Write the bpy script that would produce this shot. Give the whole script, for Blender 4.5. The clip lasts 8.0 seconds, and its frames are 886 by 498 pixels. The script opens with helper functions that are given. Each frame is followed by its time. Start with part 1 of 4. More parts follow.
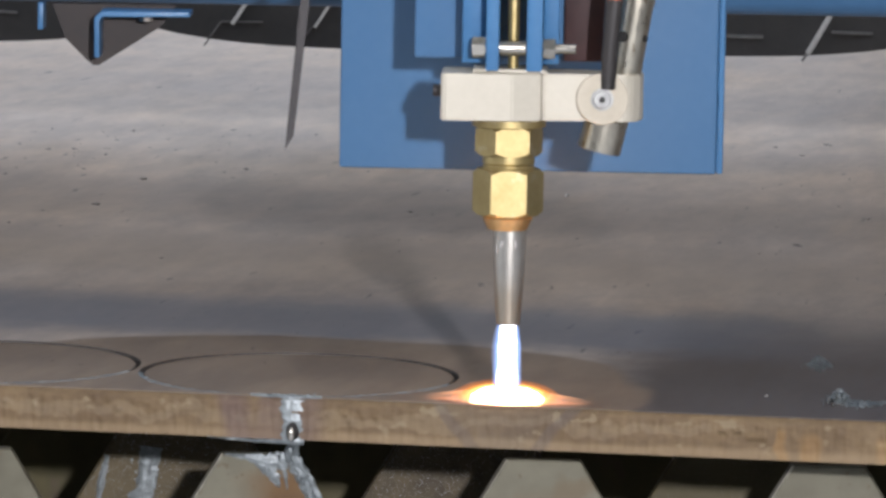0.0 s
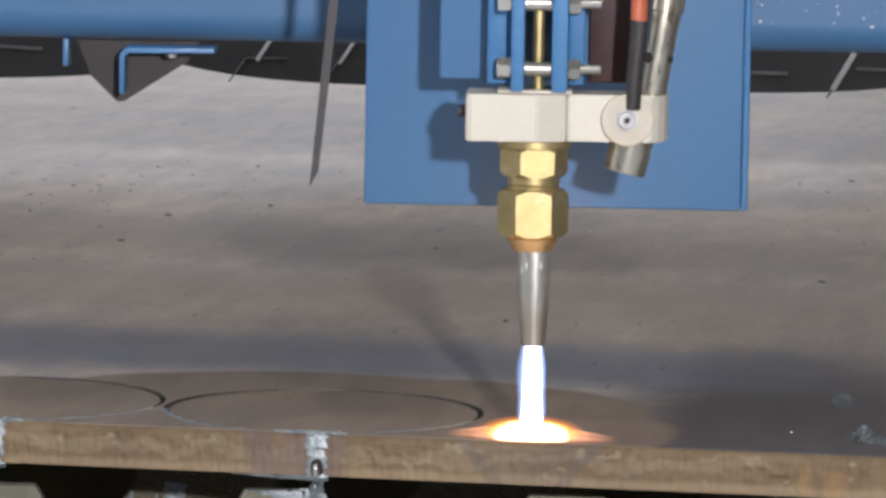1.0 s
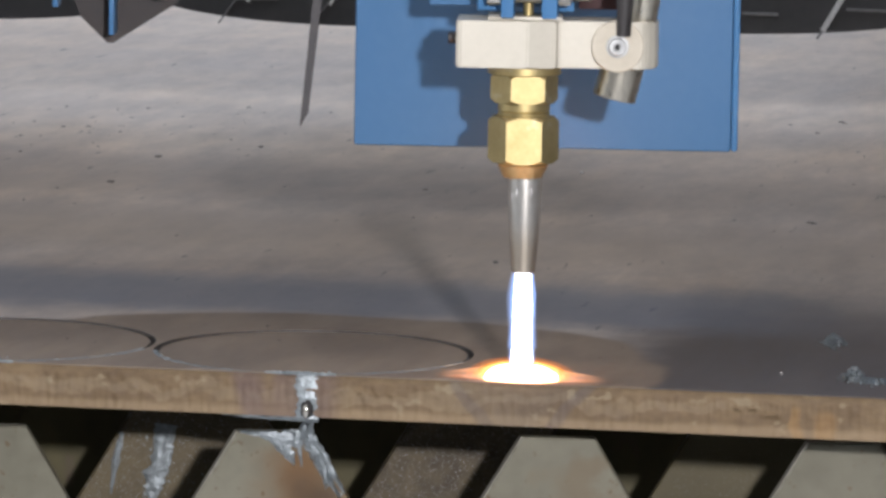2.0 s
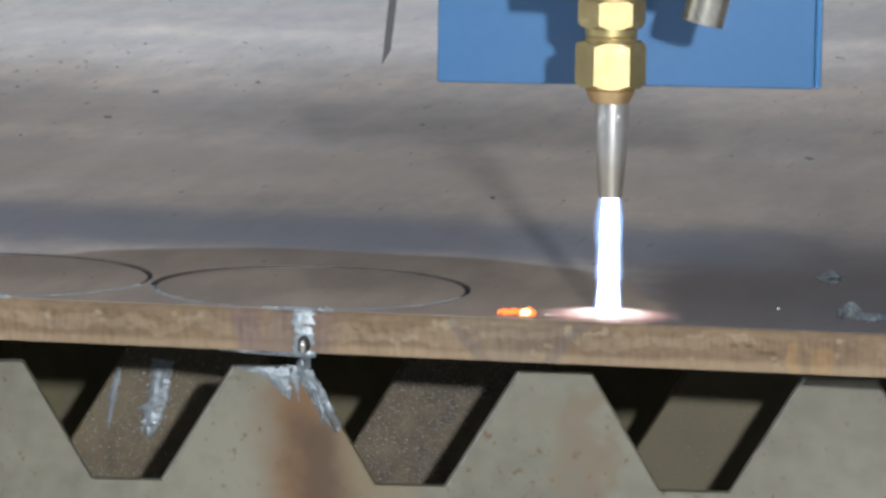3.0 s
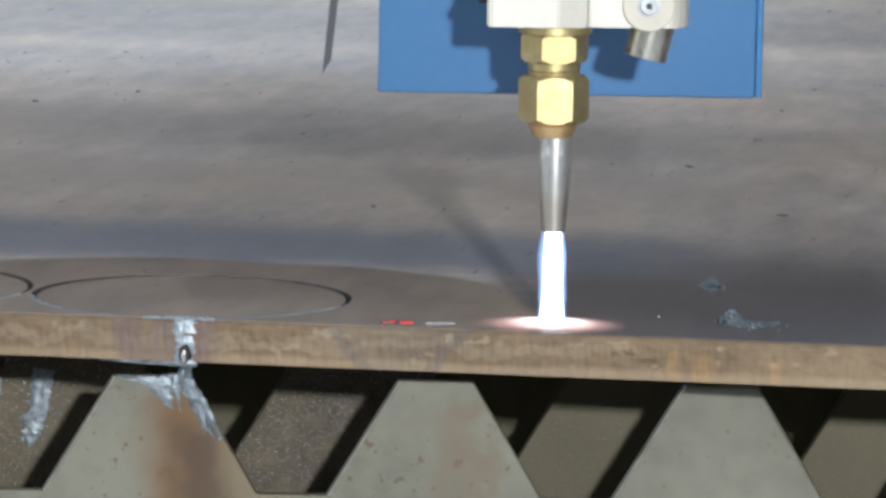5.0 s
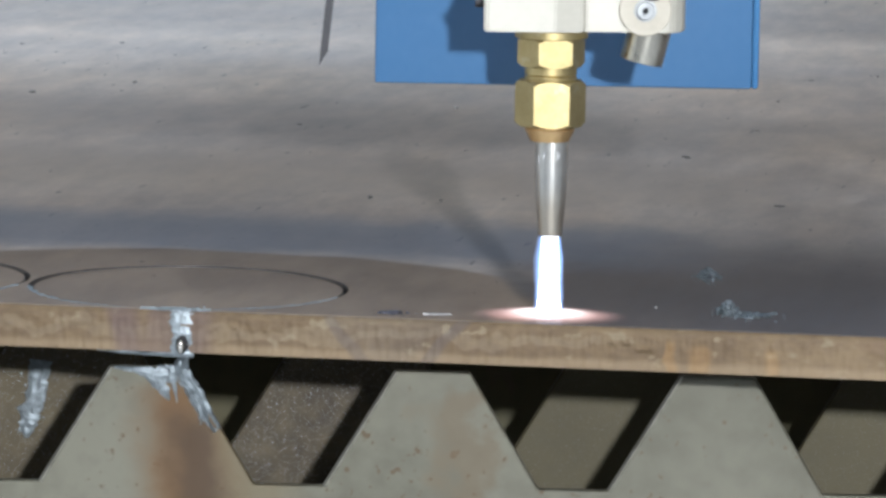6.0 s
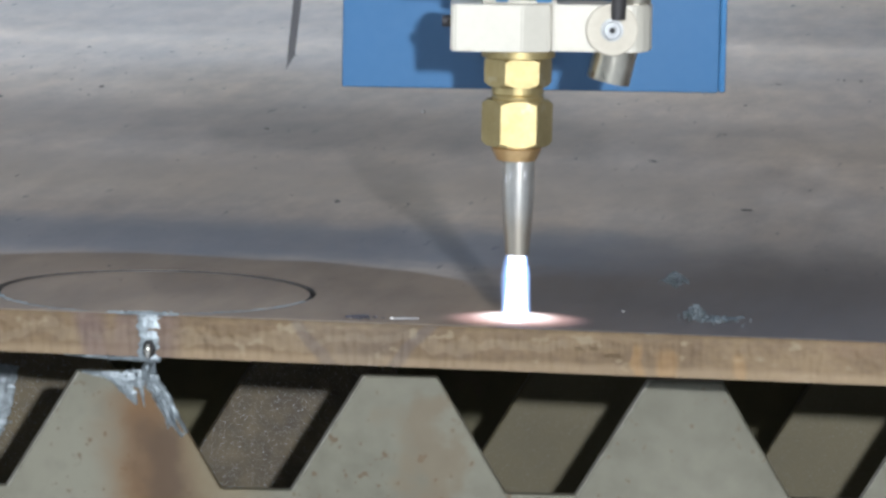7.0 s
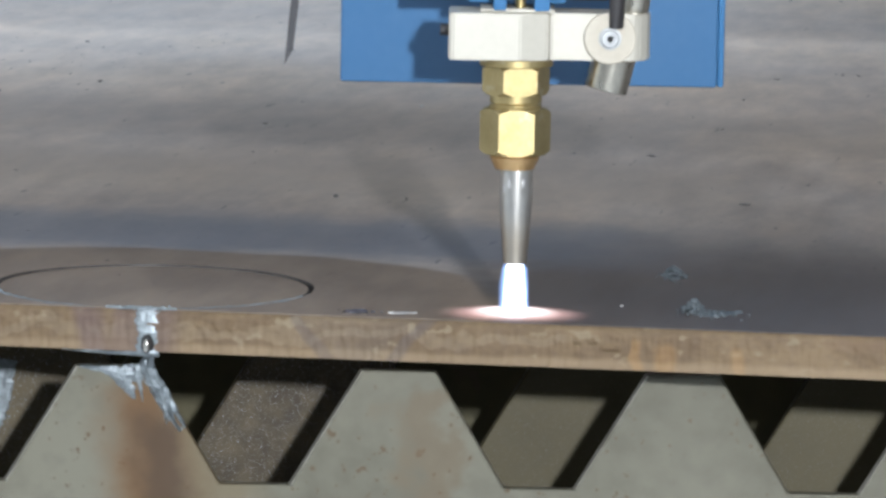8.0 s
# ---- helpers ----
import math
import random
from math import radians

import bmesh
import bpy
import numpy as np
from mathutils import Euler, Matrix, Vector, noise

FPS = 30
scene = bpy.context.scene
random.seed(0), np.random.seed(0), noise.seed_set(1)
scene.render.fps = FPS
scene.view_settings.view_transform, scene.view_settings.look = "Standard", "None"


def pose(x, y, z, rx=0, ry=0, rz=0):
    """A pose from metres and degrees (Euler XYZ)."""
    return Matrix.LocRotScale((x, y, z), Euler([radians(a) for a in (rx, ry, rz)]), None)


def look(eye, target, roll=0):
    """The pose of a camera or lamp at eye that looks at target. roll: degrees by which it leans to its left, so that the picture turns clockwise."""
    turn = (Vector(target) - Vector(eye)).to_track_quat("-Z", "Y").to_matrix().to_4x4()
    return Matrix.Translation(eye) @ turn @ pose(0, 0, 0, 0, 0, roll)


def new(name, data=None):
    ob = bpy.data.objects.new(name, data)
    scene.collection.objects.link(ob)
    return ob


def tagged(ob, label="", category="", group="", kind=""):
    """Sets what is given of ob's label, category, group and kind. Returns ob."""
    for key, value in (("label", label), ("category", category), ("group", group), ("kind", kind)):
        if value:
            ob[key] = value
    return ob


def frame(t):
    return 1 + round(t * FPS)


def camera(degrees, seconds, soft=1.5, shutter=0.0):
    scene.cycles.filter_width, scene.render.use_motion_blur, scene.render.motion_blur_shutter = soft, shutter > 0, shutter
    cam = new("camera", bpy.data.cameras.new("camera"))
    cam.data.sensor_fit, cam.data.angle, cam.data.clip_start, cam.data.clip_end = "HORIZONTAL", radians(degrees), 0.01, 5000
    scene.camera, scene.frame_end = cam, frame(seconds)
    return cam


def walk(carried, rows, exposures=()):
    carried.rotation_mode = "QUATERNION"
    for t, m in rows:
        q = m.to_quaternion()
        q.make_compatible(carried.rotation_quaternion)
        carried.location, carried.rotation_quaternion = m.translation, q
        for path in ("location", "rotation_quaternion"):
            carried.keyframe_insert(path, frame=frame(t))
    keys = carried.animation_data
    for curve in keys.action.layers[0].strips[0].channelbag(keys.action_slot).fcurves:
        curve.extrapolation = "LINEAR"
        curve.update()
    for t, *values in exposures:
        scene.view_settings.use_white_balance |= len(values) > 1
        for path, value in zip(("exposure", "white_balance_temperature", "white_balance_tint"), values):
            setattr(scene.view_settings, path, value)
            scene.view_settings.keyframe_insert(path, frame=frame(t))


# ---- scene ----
# camera: a long lens, hand-held at one spot, swinging slightly
EYE = Vector((0.121, -2.36, 0.340))


def aim(yaw, pitch, lean):
    a, b = radians(yaw), radians(pitch)
    way = Vector((-math.sin(a) * math.cos(b), math.cos(a) * math.cos(b), math.sin(b)))
    return look(EYE, EYE + way, lean)


cam = camera(8.705, 8.0, soft=3.2)
walk(cam, [
    (0.0, aim(1.456, -6.750, 0.99)),
    (0.1, aim(1.702, -6.713, 0.99)),
    (0.2, aim(1.907, -6.648, 0.99)),
    (0.3, aim(2.019, -6.595, 0.98)),
    (0.4, aim(2.069, -6.541, 0.98)),
    (0.5, aim(2.078, -6.486, 0.98)),
    (0.6, aim(2.058, -6.449, 0.98)),
    (0.7, aim(2.009, -6.424, 0.98)),
    (0.8, aim(1.917, -6.398, 0.98)),
    (0.9, aim(1.812, -6.391, 0.98)),
    (1.0, aim(1.706, -6.397, 0.98)),
    (1.1, aim(1.639, -6.413, 0.98)),
    (1.2, aim(1.608, -6.449, 0.98)),
    (1.3, aim(1.595, -6.479, 0.98)),
    (1.4, aim(1.612, -6.541, 0.98)),
    (1.5, aim(1.632, -6.591, 0.98)),
    (1.6, aim(1.653, -6.657, 0.98)),
    (1.7, aim(1.658, -6.724, 0.98)),
    (1.8, aim(1.645, -6.803, 0.98)),
    (1.9, aim(1.637, -6.883, 0.98)),
    (2.0, aim(1.598, -6.974, 0.98)),
    (2.2, aim(1.520, -7.252, 0.99)),
    (3.3, aim(1.605, -7.616, 0.99)),
    (3.4, aim(1.619, -7.575, 0.99)),
    (3.5, aim(1.608, -7.556, 0.99)),
    (3.6, aim(1.565, -7.513, 0.99)),
    (3.7, aim(1.491, -7.475, 0.99)),
    (3.8, aim(1.381, -7.431, 1.00)),
    (3.9, aim(1.259, -7.381, 1.00)),
    (4.0, aim(1.139, -7.334, 1.00)),
    (4.1, aim(1.032, -7.292, 1.00)),
    (4.2, aim(0.946, -7.254, 1.00)),
    (4.3, aim(0.866, -7.247, 1.00)),
    (4.4, aim(0.793, -7.234, 1.00)),
    (4.5, aim(0.704, -7.257, 1.00)),
    (4.6, aim(0.613, -7.287, 1.00)),
    (4.7, aim(0.526, -7.335, 1.00)),
    (4.8, aim(0.469, -7.407, 1.00)),
    (4.9, aim(0.413, -7.450, 1.00)),
    (5.0, aim(0.376, -7.503, 1.00)),
    (5.1, aim(0.367, -7.565, 1.00)),
    (5.2, aim(0.361, -7.601, 1.00)),
    (6.3, aim(0.323, -7.591, 1.00)),
    (6.5, aim(0.209, -7.592, 1.00)),
    (6.7, aim(0.116, -7.575, 1.00)),
    (6.8, aim(0.073, -7.562, 1.00)),
    (7.0, aim(0.018, -7.547, 1.00)),
    (7.2, aim(-0.019, -7.549, 1.00)),
    (7.3, aim(-0.044, -7.573, 1.00)),
    (7.5, aim(-0.056, -7.593, 1.00)),
    (7.7, aim(-0.064, -7.616, 1.00)),
    (7.8, aim(-0.051, -7.616, 1.00)),
    (8.0, aim(0.000, -7.600, 1.00)),
], [(0.0, 0.15, 6450, 15), (2.2, 0.17, 6450, 15), (3.3, 0.42, 6050, 10), (8.0, 0.44, 5950, 9)])

# ---- world, light, exposure ----
world = bpy.data.worlds.new("hall_air")
world.use_nodes = True
world.node_tree.nodes["Background"].inputs[0].default_value = (0.75, 0.85, 1.0, 1)
world.node_tree.nodes["Background"].inputs[1].default_value = 0.4
scene.world = world


def area_lamp(name, eye, target, sx, sy, power, colour):
    data = bpy.data.lights.new(name, "AREA")
    data.shape, data.size, data.size_y = "RECTANGLE", sx, sy
    data.energy, data.color = power, colour
    ob = new(name, data)
    ob.matrix_world = look(eye, target)
    return ob


# the work light that throws the torch's shadow back over the plate
area_lamp("work_light", (0.432, -2.45, 0.530), (0.12, 0.1, 0.03), 0.055, 0.055, 56, (0.97, 0.98, 1.0))
# rows of hall lights under the roof, and daylight in the open gate of the far wall
for lx in (-2.4, 2.4):
    for ly in (-4.5, -1.0, 3.5):
        area_lamp("hall_light", (lx, ly, 4.3), (lx, ly, 0.0), 0.5, 5.0, 40, (0.92, 0.965, 1.0))
area_lamp("window_daylight", (-6.98, -1.2, 1.7), (0.0, -1.2, 1.2), 4.4, 2.4, 112, (0.92, 0.97, 1.0))
area_lamp("gate_daylight", (-1.3, 7.98, 0.9), (-1.3, 0.0, 0.9), 3.8, 3.4, 38, (0.92, 0.965, 1.0))


# ---- materials ----
def mat(name, a, b, rough=0.5, metal=0.0, big=8.0, fine=120.0, bump=0.1, stretch=(1, 1, 1), spots=None,
        spot_scale=60.0, spot_cut=0.62, rough_var=0.12, spec=0.5, per_object=0.0):
    m = bpy.data.materials.new(name)
    m.use_nodes = True
    nt = m.node_tree
    n, l = nt.nodes, nt.links
    p = n["Principled BSDF"]
    tc = n.new("ShaderNodeTexCoord")
    mp = n.new("ShaderNodeMapping")
    mp.inputs["Scale"].default_value = stretch
    l.new(tc.outputs["Object"], mp.inputs[0])
    n1 = n.new("ShaderNodeTexNoise")
    n1.inputs["Scale"].default_value, n1.inputs["Detail"].default_value = big, 4
    n2 = n.new("ShaderNodeTexNoise")
    n2.inputs["Scale"].default_value, n2.inputs["Detail"].default_value = fine, 5
    l.new(mp.outputs[0], n1.inputs["Vector"])
    l.new(mp.outputs[0], n2.inputs["Vector"])
    add = n.new("ShaderNodeMath")
    add.operation = "MULTIPLY_ADD"
    add.inputs[1].default_value = 0.4
    l.new(n2.outputs[0], add.inputs[0])
    sc = n.new("ShaderNodeMath")
    sc.operation = "MULTIPLY"
    sc.inputs[1].default_value = 0.6
    l.new(n1.outputs[0], sc.inputs[0])
    l.new(sc.outputs[0], add.inputs[2])
    ramp = n.new("ShaderNodeValToRGB")
    ramp.color_ramp.elements[0].position, ramp.color_ramp.elements[1].position = 0.36, 0.64
    ramp.color_ramp.elements[0].color, ramp.color_ramp.elements[1].color = (*a, 1), (*b, 1)
    l.new(add.outputs[0], ramp.inputs[0])
    col = ramp.outputs[0]
    if spots:
        n3 = n.new("ShaderNodeTexNoise")
        n3.inputs["Scale"].default_value, n3.inputs["Detail"].default_value = spot_scale, 6
        l.new(mp.outputs[0], n3.inputs["Vector"])
        r3 = n.new("ShaderNodeValToRGB")
        r3.color_ramp.elements[0].position, r3.color_ramp.elements[1].position = spot_cut, spot_cut + 0.06
        l.new(n3.outputs[0], r3.inputs[0])
        mx = n.new("ShaderNodeMix")
        mx.data_type = "RGBA"
        l.new(r3.outputs[0], mx.inputs["Factor"])
        l.new(col, mx.inputs["A"])
        mx.inputs["B"].default_value = (*spots, 1)
        col = mx.outputs["Result"]
    l.new(col, p.inputs["Base Color"])
    rr = n.new("ShaderNodeMapRange")
    rr.inputs["To Min"].default_value, rr.inputs["To Max"].default_value = max(rough - rough_var, 0.03), min(rough + rough_var, 1)
    l.new(n2.outputs[0], rr.inputs[0])
    l.new(rr.outputs[0], p.inputs["Roughness"])
    p.inputs["Metallic"].default_value = metal
    p.inputs["Specular IOR Level"].default_value = spec
    bp = n.new("ShaderNodeBump")
    bp.inputs["Strength"].default_value, bp.inputs["Distance"].default_value = bump, 0.001
    l.new(add.outputs[0], bp.inputs["Height"])
    l.new(bp.outputs[0], p.inputs["Normal"])
    return m


def glow(name, colour, strength, clear=0.0, radius=0.0, inner=0.0):
    """A glowing gas, melt or glare: clear lets the background through; radius fades it out from its axis."""
    m = bpy.data.materials.new(name)
    m.use_nodes = True
    n, l = m.node_tree.nodes, m.node_tree.links
    n.remove(n["Principled BSDF"])
    out = n["Material Output"]
    em = n.new("ShaderNodeEmission")
    em.inputs[0].default_value, em.inputs[1].default_value = (*colour, 1), strength
    if not clear and not radius:
        l.new(em.outputs[0], out.inputs[0])
        return m
    tr = n.new("ShaderNodeBsdfTransparent")
    mix = n.new("ShaderNodeMixShader")
    mix.inputs[0].default_value = 1 - clear
    l.new(tr.outputs[0], mix.inputs[1])
    l.new(em.outputs[0], mix.inputs[2])
    l.new(mix.outputs[0], out.inputs[0])
    if radius:
        tc = n.new("ShaderNodeTexCoord")
        fl = n.new("ShaderNodeVectorMath")
        fl.operation = "MULTIPLY"
        fl.inputs[1].default_value = (1, 1, 0)
        ln = n.new("ShaderNodeVectorMath")
        ln.operation = "LENGTH"
        l.new(tc.outputs["Object"], fl.inputs[0])
        l.new(fl.outputs[0], ln.inputs[0])
        mr = n.new("ShaderNodeMapRange")
        mr.interpolation_type = "SMOOTHERSTEP"
        mr.inputs["From Min"].default_value, mr.inputs["From Max"].default_value = inner, radius
        mr.inputs["To Min"].default_value, mr.inputs["To Max"].default_value = 1 - clear, 0.0
        l.new(ln.outputs["Value"], mr.inputs[0])
        l.new(mr.outputs[0], mix.inputs[0])
    return m


def plate_material():
    """Hot-rolled plate: mill scale with rolling streaks, and a browned zone round the cut discs."""
    m = mat("mill_scale", (0.435, 0.379, 0.328), (0.555, 0.490, 0.426), 0.44, 0.22, 4.0, 60.0, 0.02, (1, 0.17, 1),
            (0.10, 0.09, 0.08), 150.0, 0.675, 0.07)
    n, l = m.node_tree.nodes, m.node_tree.links
    p = n["Principled BSDF"]
    old = p.inputs["Base Color"].links[0].from_socket
    tc = n.new("ShaderNodeTexCoord")
    # long rolling bands
    mp = n.new("ShaderNodeMapping")
    mp.inputs["Scale"].default_value = (0.9, 2.6, 1)
    l.new(tc.outputs["Object"], mp.inputs[0])
    nb = n.new("ShaderNodeTexNoise")
    nb.inputs["Scale"].default_value, nb.inputs["Detail"].default_value = 1.6, 5
    l.new(mp.outputs[0], nb.inputs["Vector"])
    rb = n.new("ShaderNodeValToRGB")
    rb.color_ramp.elements[0].position, rb.color_ramp.elements[1].position = 0.38, 0.62
    rb.color_ramp.elements[0].color, rb.color_ramp.elements[1].color = (0.84, 0.84, 0.86, 1), (1.08, 1.05, 1.0, 1)
    l.new(nb.outputs[0], rb.inputs[0])
    mul = n.new("ShaderNodeMix")
    mul.data_type, mul.blend_type = "RGBA", "MULTIPLY"
    mul.inputs["Factor"].default_value = 1.0
    l.new(old, mul.inputs["A"])
    l.new(rb.outputs[0], mul.inputs["B"])
    # mottled scale
    mp2 = n.new("ShaderNodeMapping")
    mp2.inputs["Scale"].default_value = (1.0, 0.28, 1)
    l.new(tc.outputs["Object"], mp2.inputs[0])
    nm = n.new("ShaderNodeTexNoise")
    nm.inputs["Scale"].default_value, nm.inputs["Detail"].default_value, nm.inputs["Roughness"].default_value = 42.0, 9, 0.74
    l.new(mp2.outputs[0], nm.inputs["Vector"])
    rm = n.new("ShaderNodeValToRGB")
    rm.color_ramp.elements[0].position, rm.color_ramp.elements[1].position = 0.30, 0.70
    rm.color_ramp.elements[0].color, rm.color_ramp.elements[1].color = (0.72, 0.72, 0.73, 1), (1.26, 1.23, 1.20, 1)
    l.new(nm.outputs[0], rm.inputs[0])
    mul2 = n.new("ShaderNodeMix")
    mul2.data_type, mul2.blend_type = "RGBA", "MULTIPLY"
    mul2.inputs["Factor"].default_value = 1.0
    l.new(mul.outputs["Result"], mul2.inputs["A"])
    l.new(rm.outputs[0], mul2.inputs["B"])
    nw = n.new("ShaderNodeTexNoise")
    nw.inputs["Scale"].default_value, nw.inputs["Detail"].default_value, nw.inputs["Roughness"].default_value = 9.0, 7, 0.62
    l.new(mp2.outputs[0], nw.inputs["Vector"])
    rw = n.new("ShaderNodeValToRGB")
    rw.color_ramp.elements[0].position, rw.color_ramp.elements[1].position = 0.36, 0.64
    rw.color_ramp.elements[0].color, rw.color_ramp.elements[1].color = (0.93, 0.95, 0.99, 1), (1.09, 1.04, 0.98, 1)
    l.new(nw.outputs[0], rw.inputs[0])
    mul = n.new("ShaderNodeMix")
    mul.data_type, mul.blend_type = "RGBA", "MULTIPLY"
    mul.inputs["Factor"].default_value = 1.0
    l.new(mul2.outputs["Result"], mul.inputs["A"])
    l.new(rw.outputs[0], mul.inputs["B"])
    l.new(mul.outputs["Result"], p.inputs["Base Color"])
    return m


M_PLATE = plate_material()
M_KERF = mat("scorched_kerf", (0.040, 0.034, 0.030), (0.085, 0.074, 0.065), 0.6, 0.2, 60, 300, 0.3)
M_EDGE = mat("rusty_cut_edge", (0.094, 0.058, 0.027), (0.178, 0.120, 0.061), 0.7, 0.1, 34, 300, 0.6, (0.6, 1, 1), (0.20, 0.15, 0.088), 150, 0.60)
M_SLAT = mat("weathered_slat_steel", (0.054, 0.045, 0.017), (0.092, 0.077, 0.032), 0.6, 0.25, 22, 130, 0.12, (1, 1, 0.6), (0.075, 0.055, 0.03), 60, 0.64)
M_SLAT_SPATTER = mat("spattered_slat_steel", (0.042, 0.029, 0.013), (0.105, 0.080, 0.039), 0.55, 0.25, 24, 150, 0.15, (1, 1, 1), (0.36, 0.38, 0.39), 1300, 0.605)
M_SLAG = mat("slag", (0.13, 0.145, 0.148), (0.275, 0.305, 0.312), 0.42, 0.40, 230, 700, 0.4)
M_SCAR = mat("dull_slag", (0.045, 0.050, 0.053), (0.19, 0.215, 0.22), 0.45, 0.4, 140, 500, 0.6)
M_GRIT = mat("dark_grit", (0.075, 0.07, 0.066), (0.17, 0.16, 0.15), 0.6, 0.1, 120, 500, 0.3)
M_DARK_SLAG = mat("dark_slag", (0.03, 0.03, 0.035), (0.16, 0.15, 0.17), 0.3, 0.6, 120, 500, 0.5)
M_PALE_SLAG = mat("pale_slag", (0.40, 0.38, 0.36), (0.62, 0.60, 0.57), 0.4, 0.4, 120, 500, 0.5)
M_BURR = mat("pale_burr_highlight", (0.20, 0.185, 0.14), (0.33, 0.31, 0.25), 0.55, 0.3, 120, 500, 0.4)
M_BLUE = mat("blue_enamel", (0.050, 0.138, 0.270), (0.060, 0.154, 0.295), 0.42, 0.0, 6, 220, 0.04)
M_BLUE_DARK = mat("blue_bracket_paint", (0.045, 0.15, 0.31), (0.06, 0.19, 0.37), 0.4, 0.0, 14, 220, 0.05)
M_BRASS = mat("brass", (0.35, 0.27, 0.115), (0.46, 0.365, 0.175), 0.46, 0.86, 90, 500, 0.10, (1, 1, 1), (0.46, 0.38, 0.22), 160, 0.60, rough_var=0.10)
M_COPPER = mat("heated_copper_ring", (0.68, 0.44, 0.19), (0.82, 0.56, 0.27), 0.34, 0.85, 40, 400, 0.04)
M_STEEL = mat("bright_steel", (0.50, 0.47, 0.40), (0.62, 0.59, 0.52), 0.24, 0.96, 40, 300, 0.0, rough_var=0.05)
M_IGNITER = mat("heat_tinted_steel", (0.36, 0.33, 0.265), (0.60, 0.56, 0.46), 0.30, 0.92, 120, 500, 0.08, (1, 1, 0.4), (0.26, 0.20, 0.13), 180, 0.60, rough_var=0.09)
M_SCREW = mat("dull_zinc", (0.30, 0.30, 0.29), (0.44, 0.44, 0.42), 0.5, 0.35, 200, 700, 0.2)
M_NOZZLE = mat("nickelled_nozzle", (0.58, 0.55, 0.49), (0.72, 0.69, 0.62), 0.30, 0.92, 30, 200, 0.0, rough_var=0.04)
M_ALLOY = mat("pale_anodised_alloy", (0.425, 0.39, 0.315), (0.47, 0.435, 0.355), 0.42, 0.15, 30, 400, 0.03)
M_FIBRE = mat("cream_fibre", (0.46, 0.405, 0.31), (0.53, 0.475, 0.375), 0.6, 0.0, 60, 500, 0.05)
M_BLACK = mat("black_rubber", (0.018, 0.016, 0.015), (0.035, 0.03, 0.028), 0.55, 0.0, 30, 300, 0.1)
M_RED = mat("red_sleeve", (0.40, 0.085, 0.035), (0.52, 0.13, 0.06), 0.5, 0.0, 30, 300, 0.05)
M_NEEDLE = mat("browned_steel_strip", (0.022, 0.021, 0.022), (0.046, 0.042, 0.042), 0.5, 0.3, 30, 200, 0.1)
M_GUARD = mat("dark_brown_sheet", (0.011, 0.007, 0.006), (0.026, 0.017, 0.014), 0.5, 0.2, 30, 200, 0.1)
M_MAROON = mat("dark_maroon_paint", (0.028, 0.012, 0.012), (0.05, 0.02, 0.02), 0.5, 0.0, 20, 200, 0.05)
M_CHAIN = mat("dark_grey_plastic", (0.028, 0.030, 0.032), (0.05, 0.05, 0.05), 0.5, 0.0, 20, 200, 0.06)
M_PALE = mat("pale_glint_and_dust", (0.55, 0.56, 0.56), (0.72, 0.73, 0.72), 0.5, 0.0, 40, 300, 0.1)
M_GREY = mat("grey_curtain_glint", (0.13, 0.135, 0.135), (0.22, 0.22, 0.22), 0.6, 0.0, 40, 300, 0.1)
# near-black stands in for the shade inside bores, ports and blow holes
M_HOLE = mat("bore_shade", (0.010, 0.009, 0.008), (0.018, 0.016, 0.014), 0.7, 0.0, 60, 300, 0.02)
M_WALL = mat("hall_wall_paint", (0.50, 0.51, 0.52), (0.60, 0.60, 0.60), 0.8, 0.0, 0.8, 14, 0.1)
# unseen floor kept pale and bluish to bounce light under the plate
M_FLOOR = mat("pale_bounce_concrete", (0.38, 0.395, 0.425), (0.48, 0.495, 0.525), 0.8, 0.0, 1.2, 22, 0.2)
M_FRAME = mat("dark_table_steel", (0.04, 0.035, 0.03), (0.08, 0.07, 0.06), 0.7, 0.2, 6, 60, 0.1)
G_CORE = glow("flame_core", (0.90, 0.94, 1.0), 11.0)
G_MANTLE = glow("flame_mantle", (0.30, 0.48, 1.0), 1.6, 0.62)
G_VEIL = glow("flame_veil", (0.45, 0.60, 1.0), 1.0, 0.84)
G_FAN = glow("flame_fan", (1.0, 0.60, 0.54), 0.9, 0.40, 0.0355, 0.0)
G_FAN_IN = glow("flame_fan_inner", (1.0, 0.70, 0.62), 1.1, 0.25, 0.0278, 0.0)
G_FAN_HOT = glow("flame_fan_heart", (1.0, 0.90, 0.84), 2.0, 0.0, 0.0215, 0.0)
G_MELT = glow("white_hot_melt", (1.0, 0.44, 0.14), 620.0)
G_HALO = glow("orange_melt_glare", (1.0, 0.36, 0.06), 1.5, 0.60)
G_HALO_FAINT = glow("faint_orange_glare", (1.0, 0.30, 0.06), 1.2, 0.84)
G_FLARE = glow("orange_side_glare", (1.0, 0.45, 0.22), 1.6, 0.35, 0.0335, 0.012)
G_YELLOW = glow("yellow_melt_glow", (1.0, 0.66, 0.22), 2.6, 0.45)
G_EMBER = glow("orange_ember", (1.0, 0.17, 0.03), 2.4)
G_YELLOW_HOT = glow("ember_heart", (1.0, 0.66, 0.30), 3.0)
G_RED = glow("red_ember", (1.0, 0.09, 0.07), 0.75)


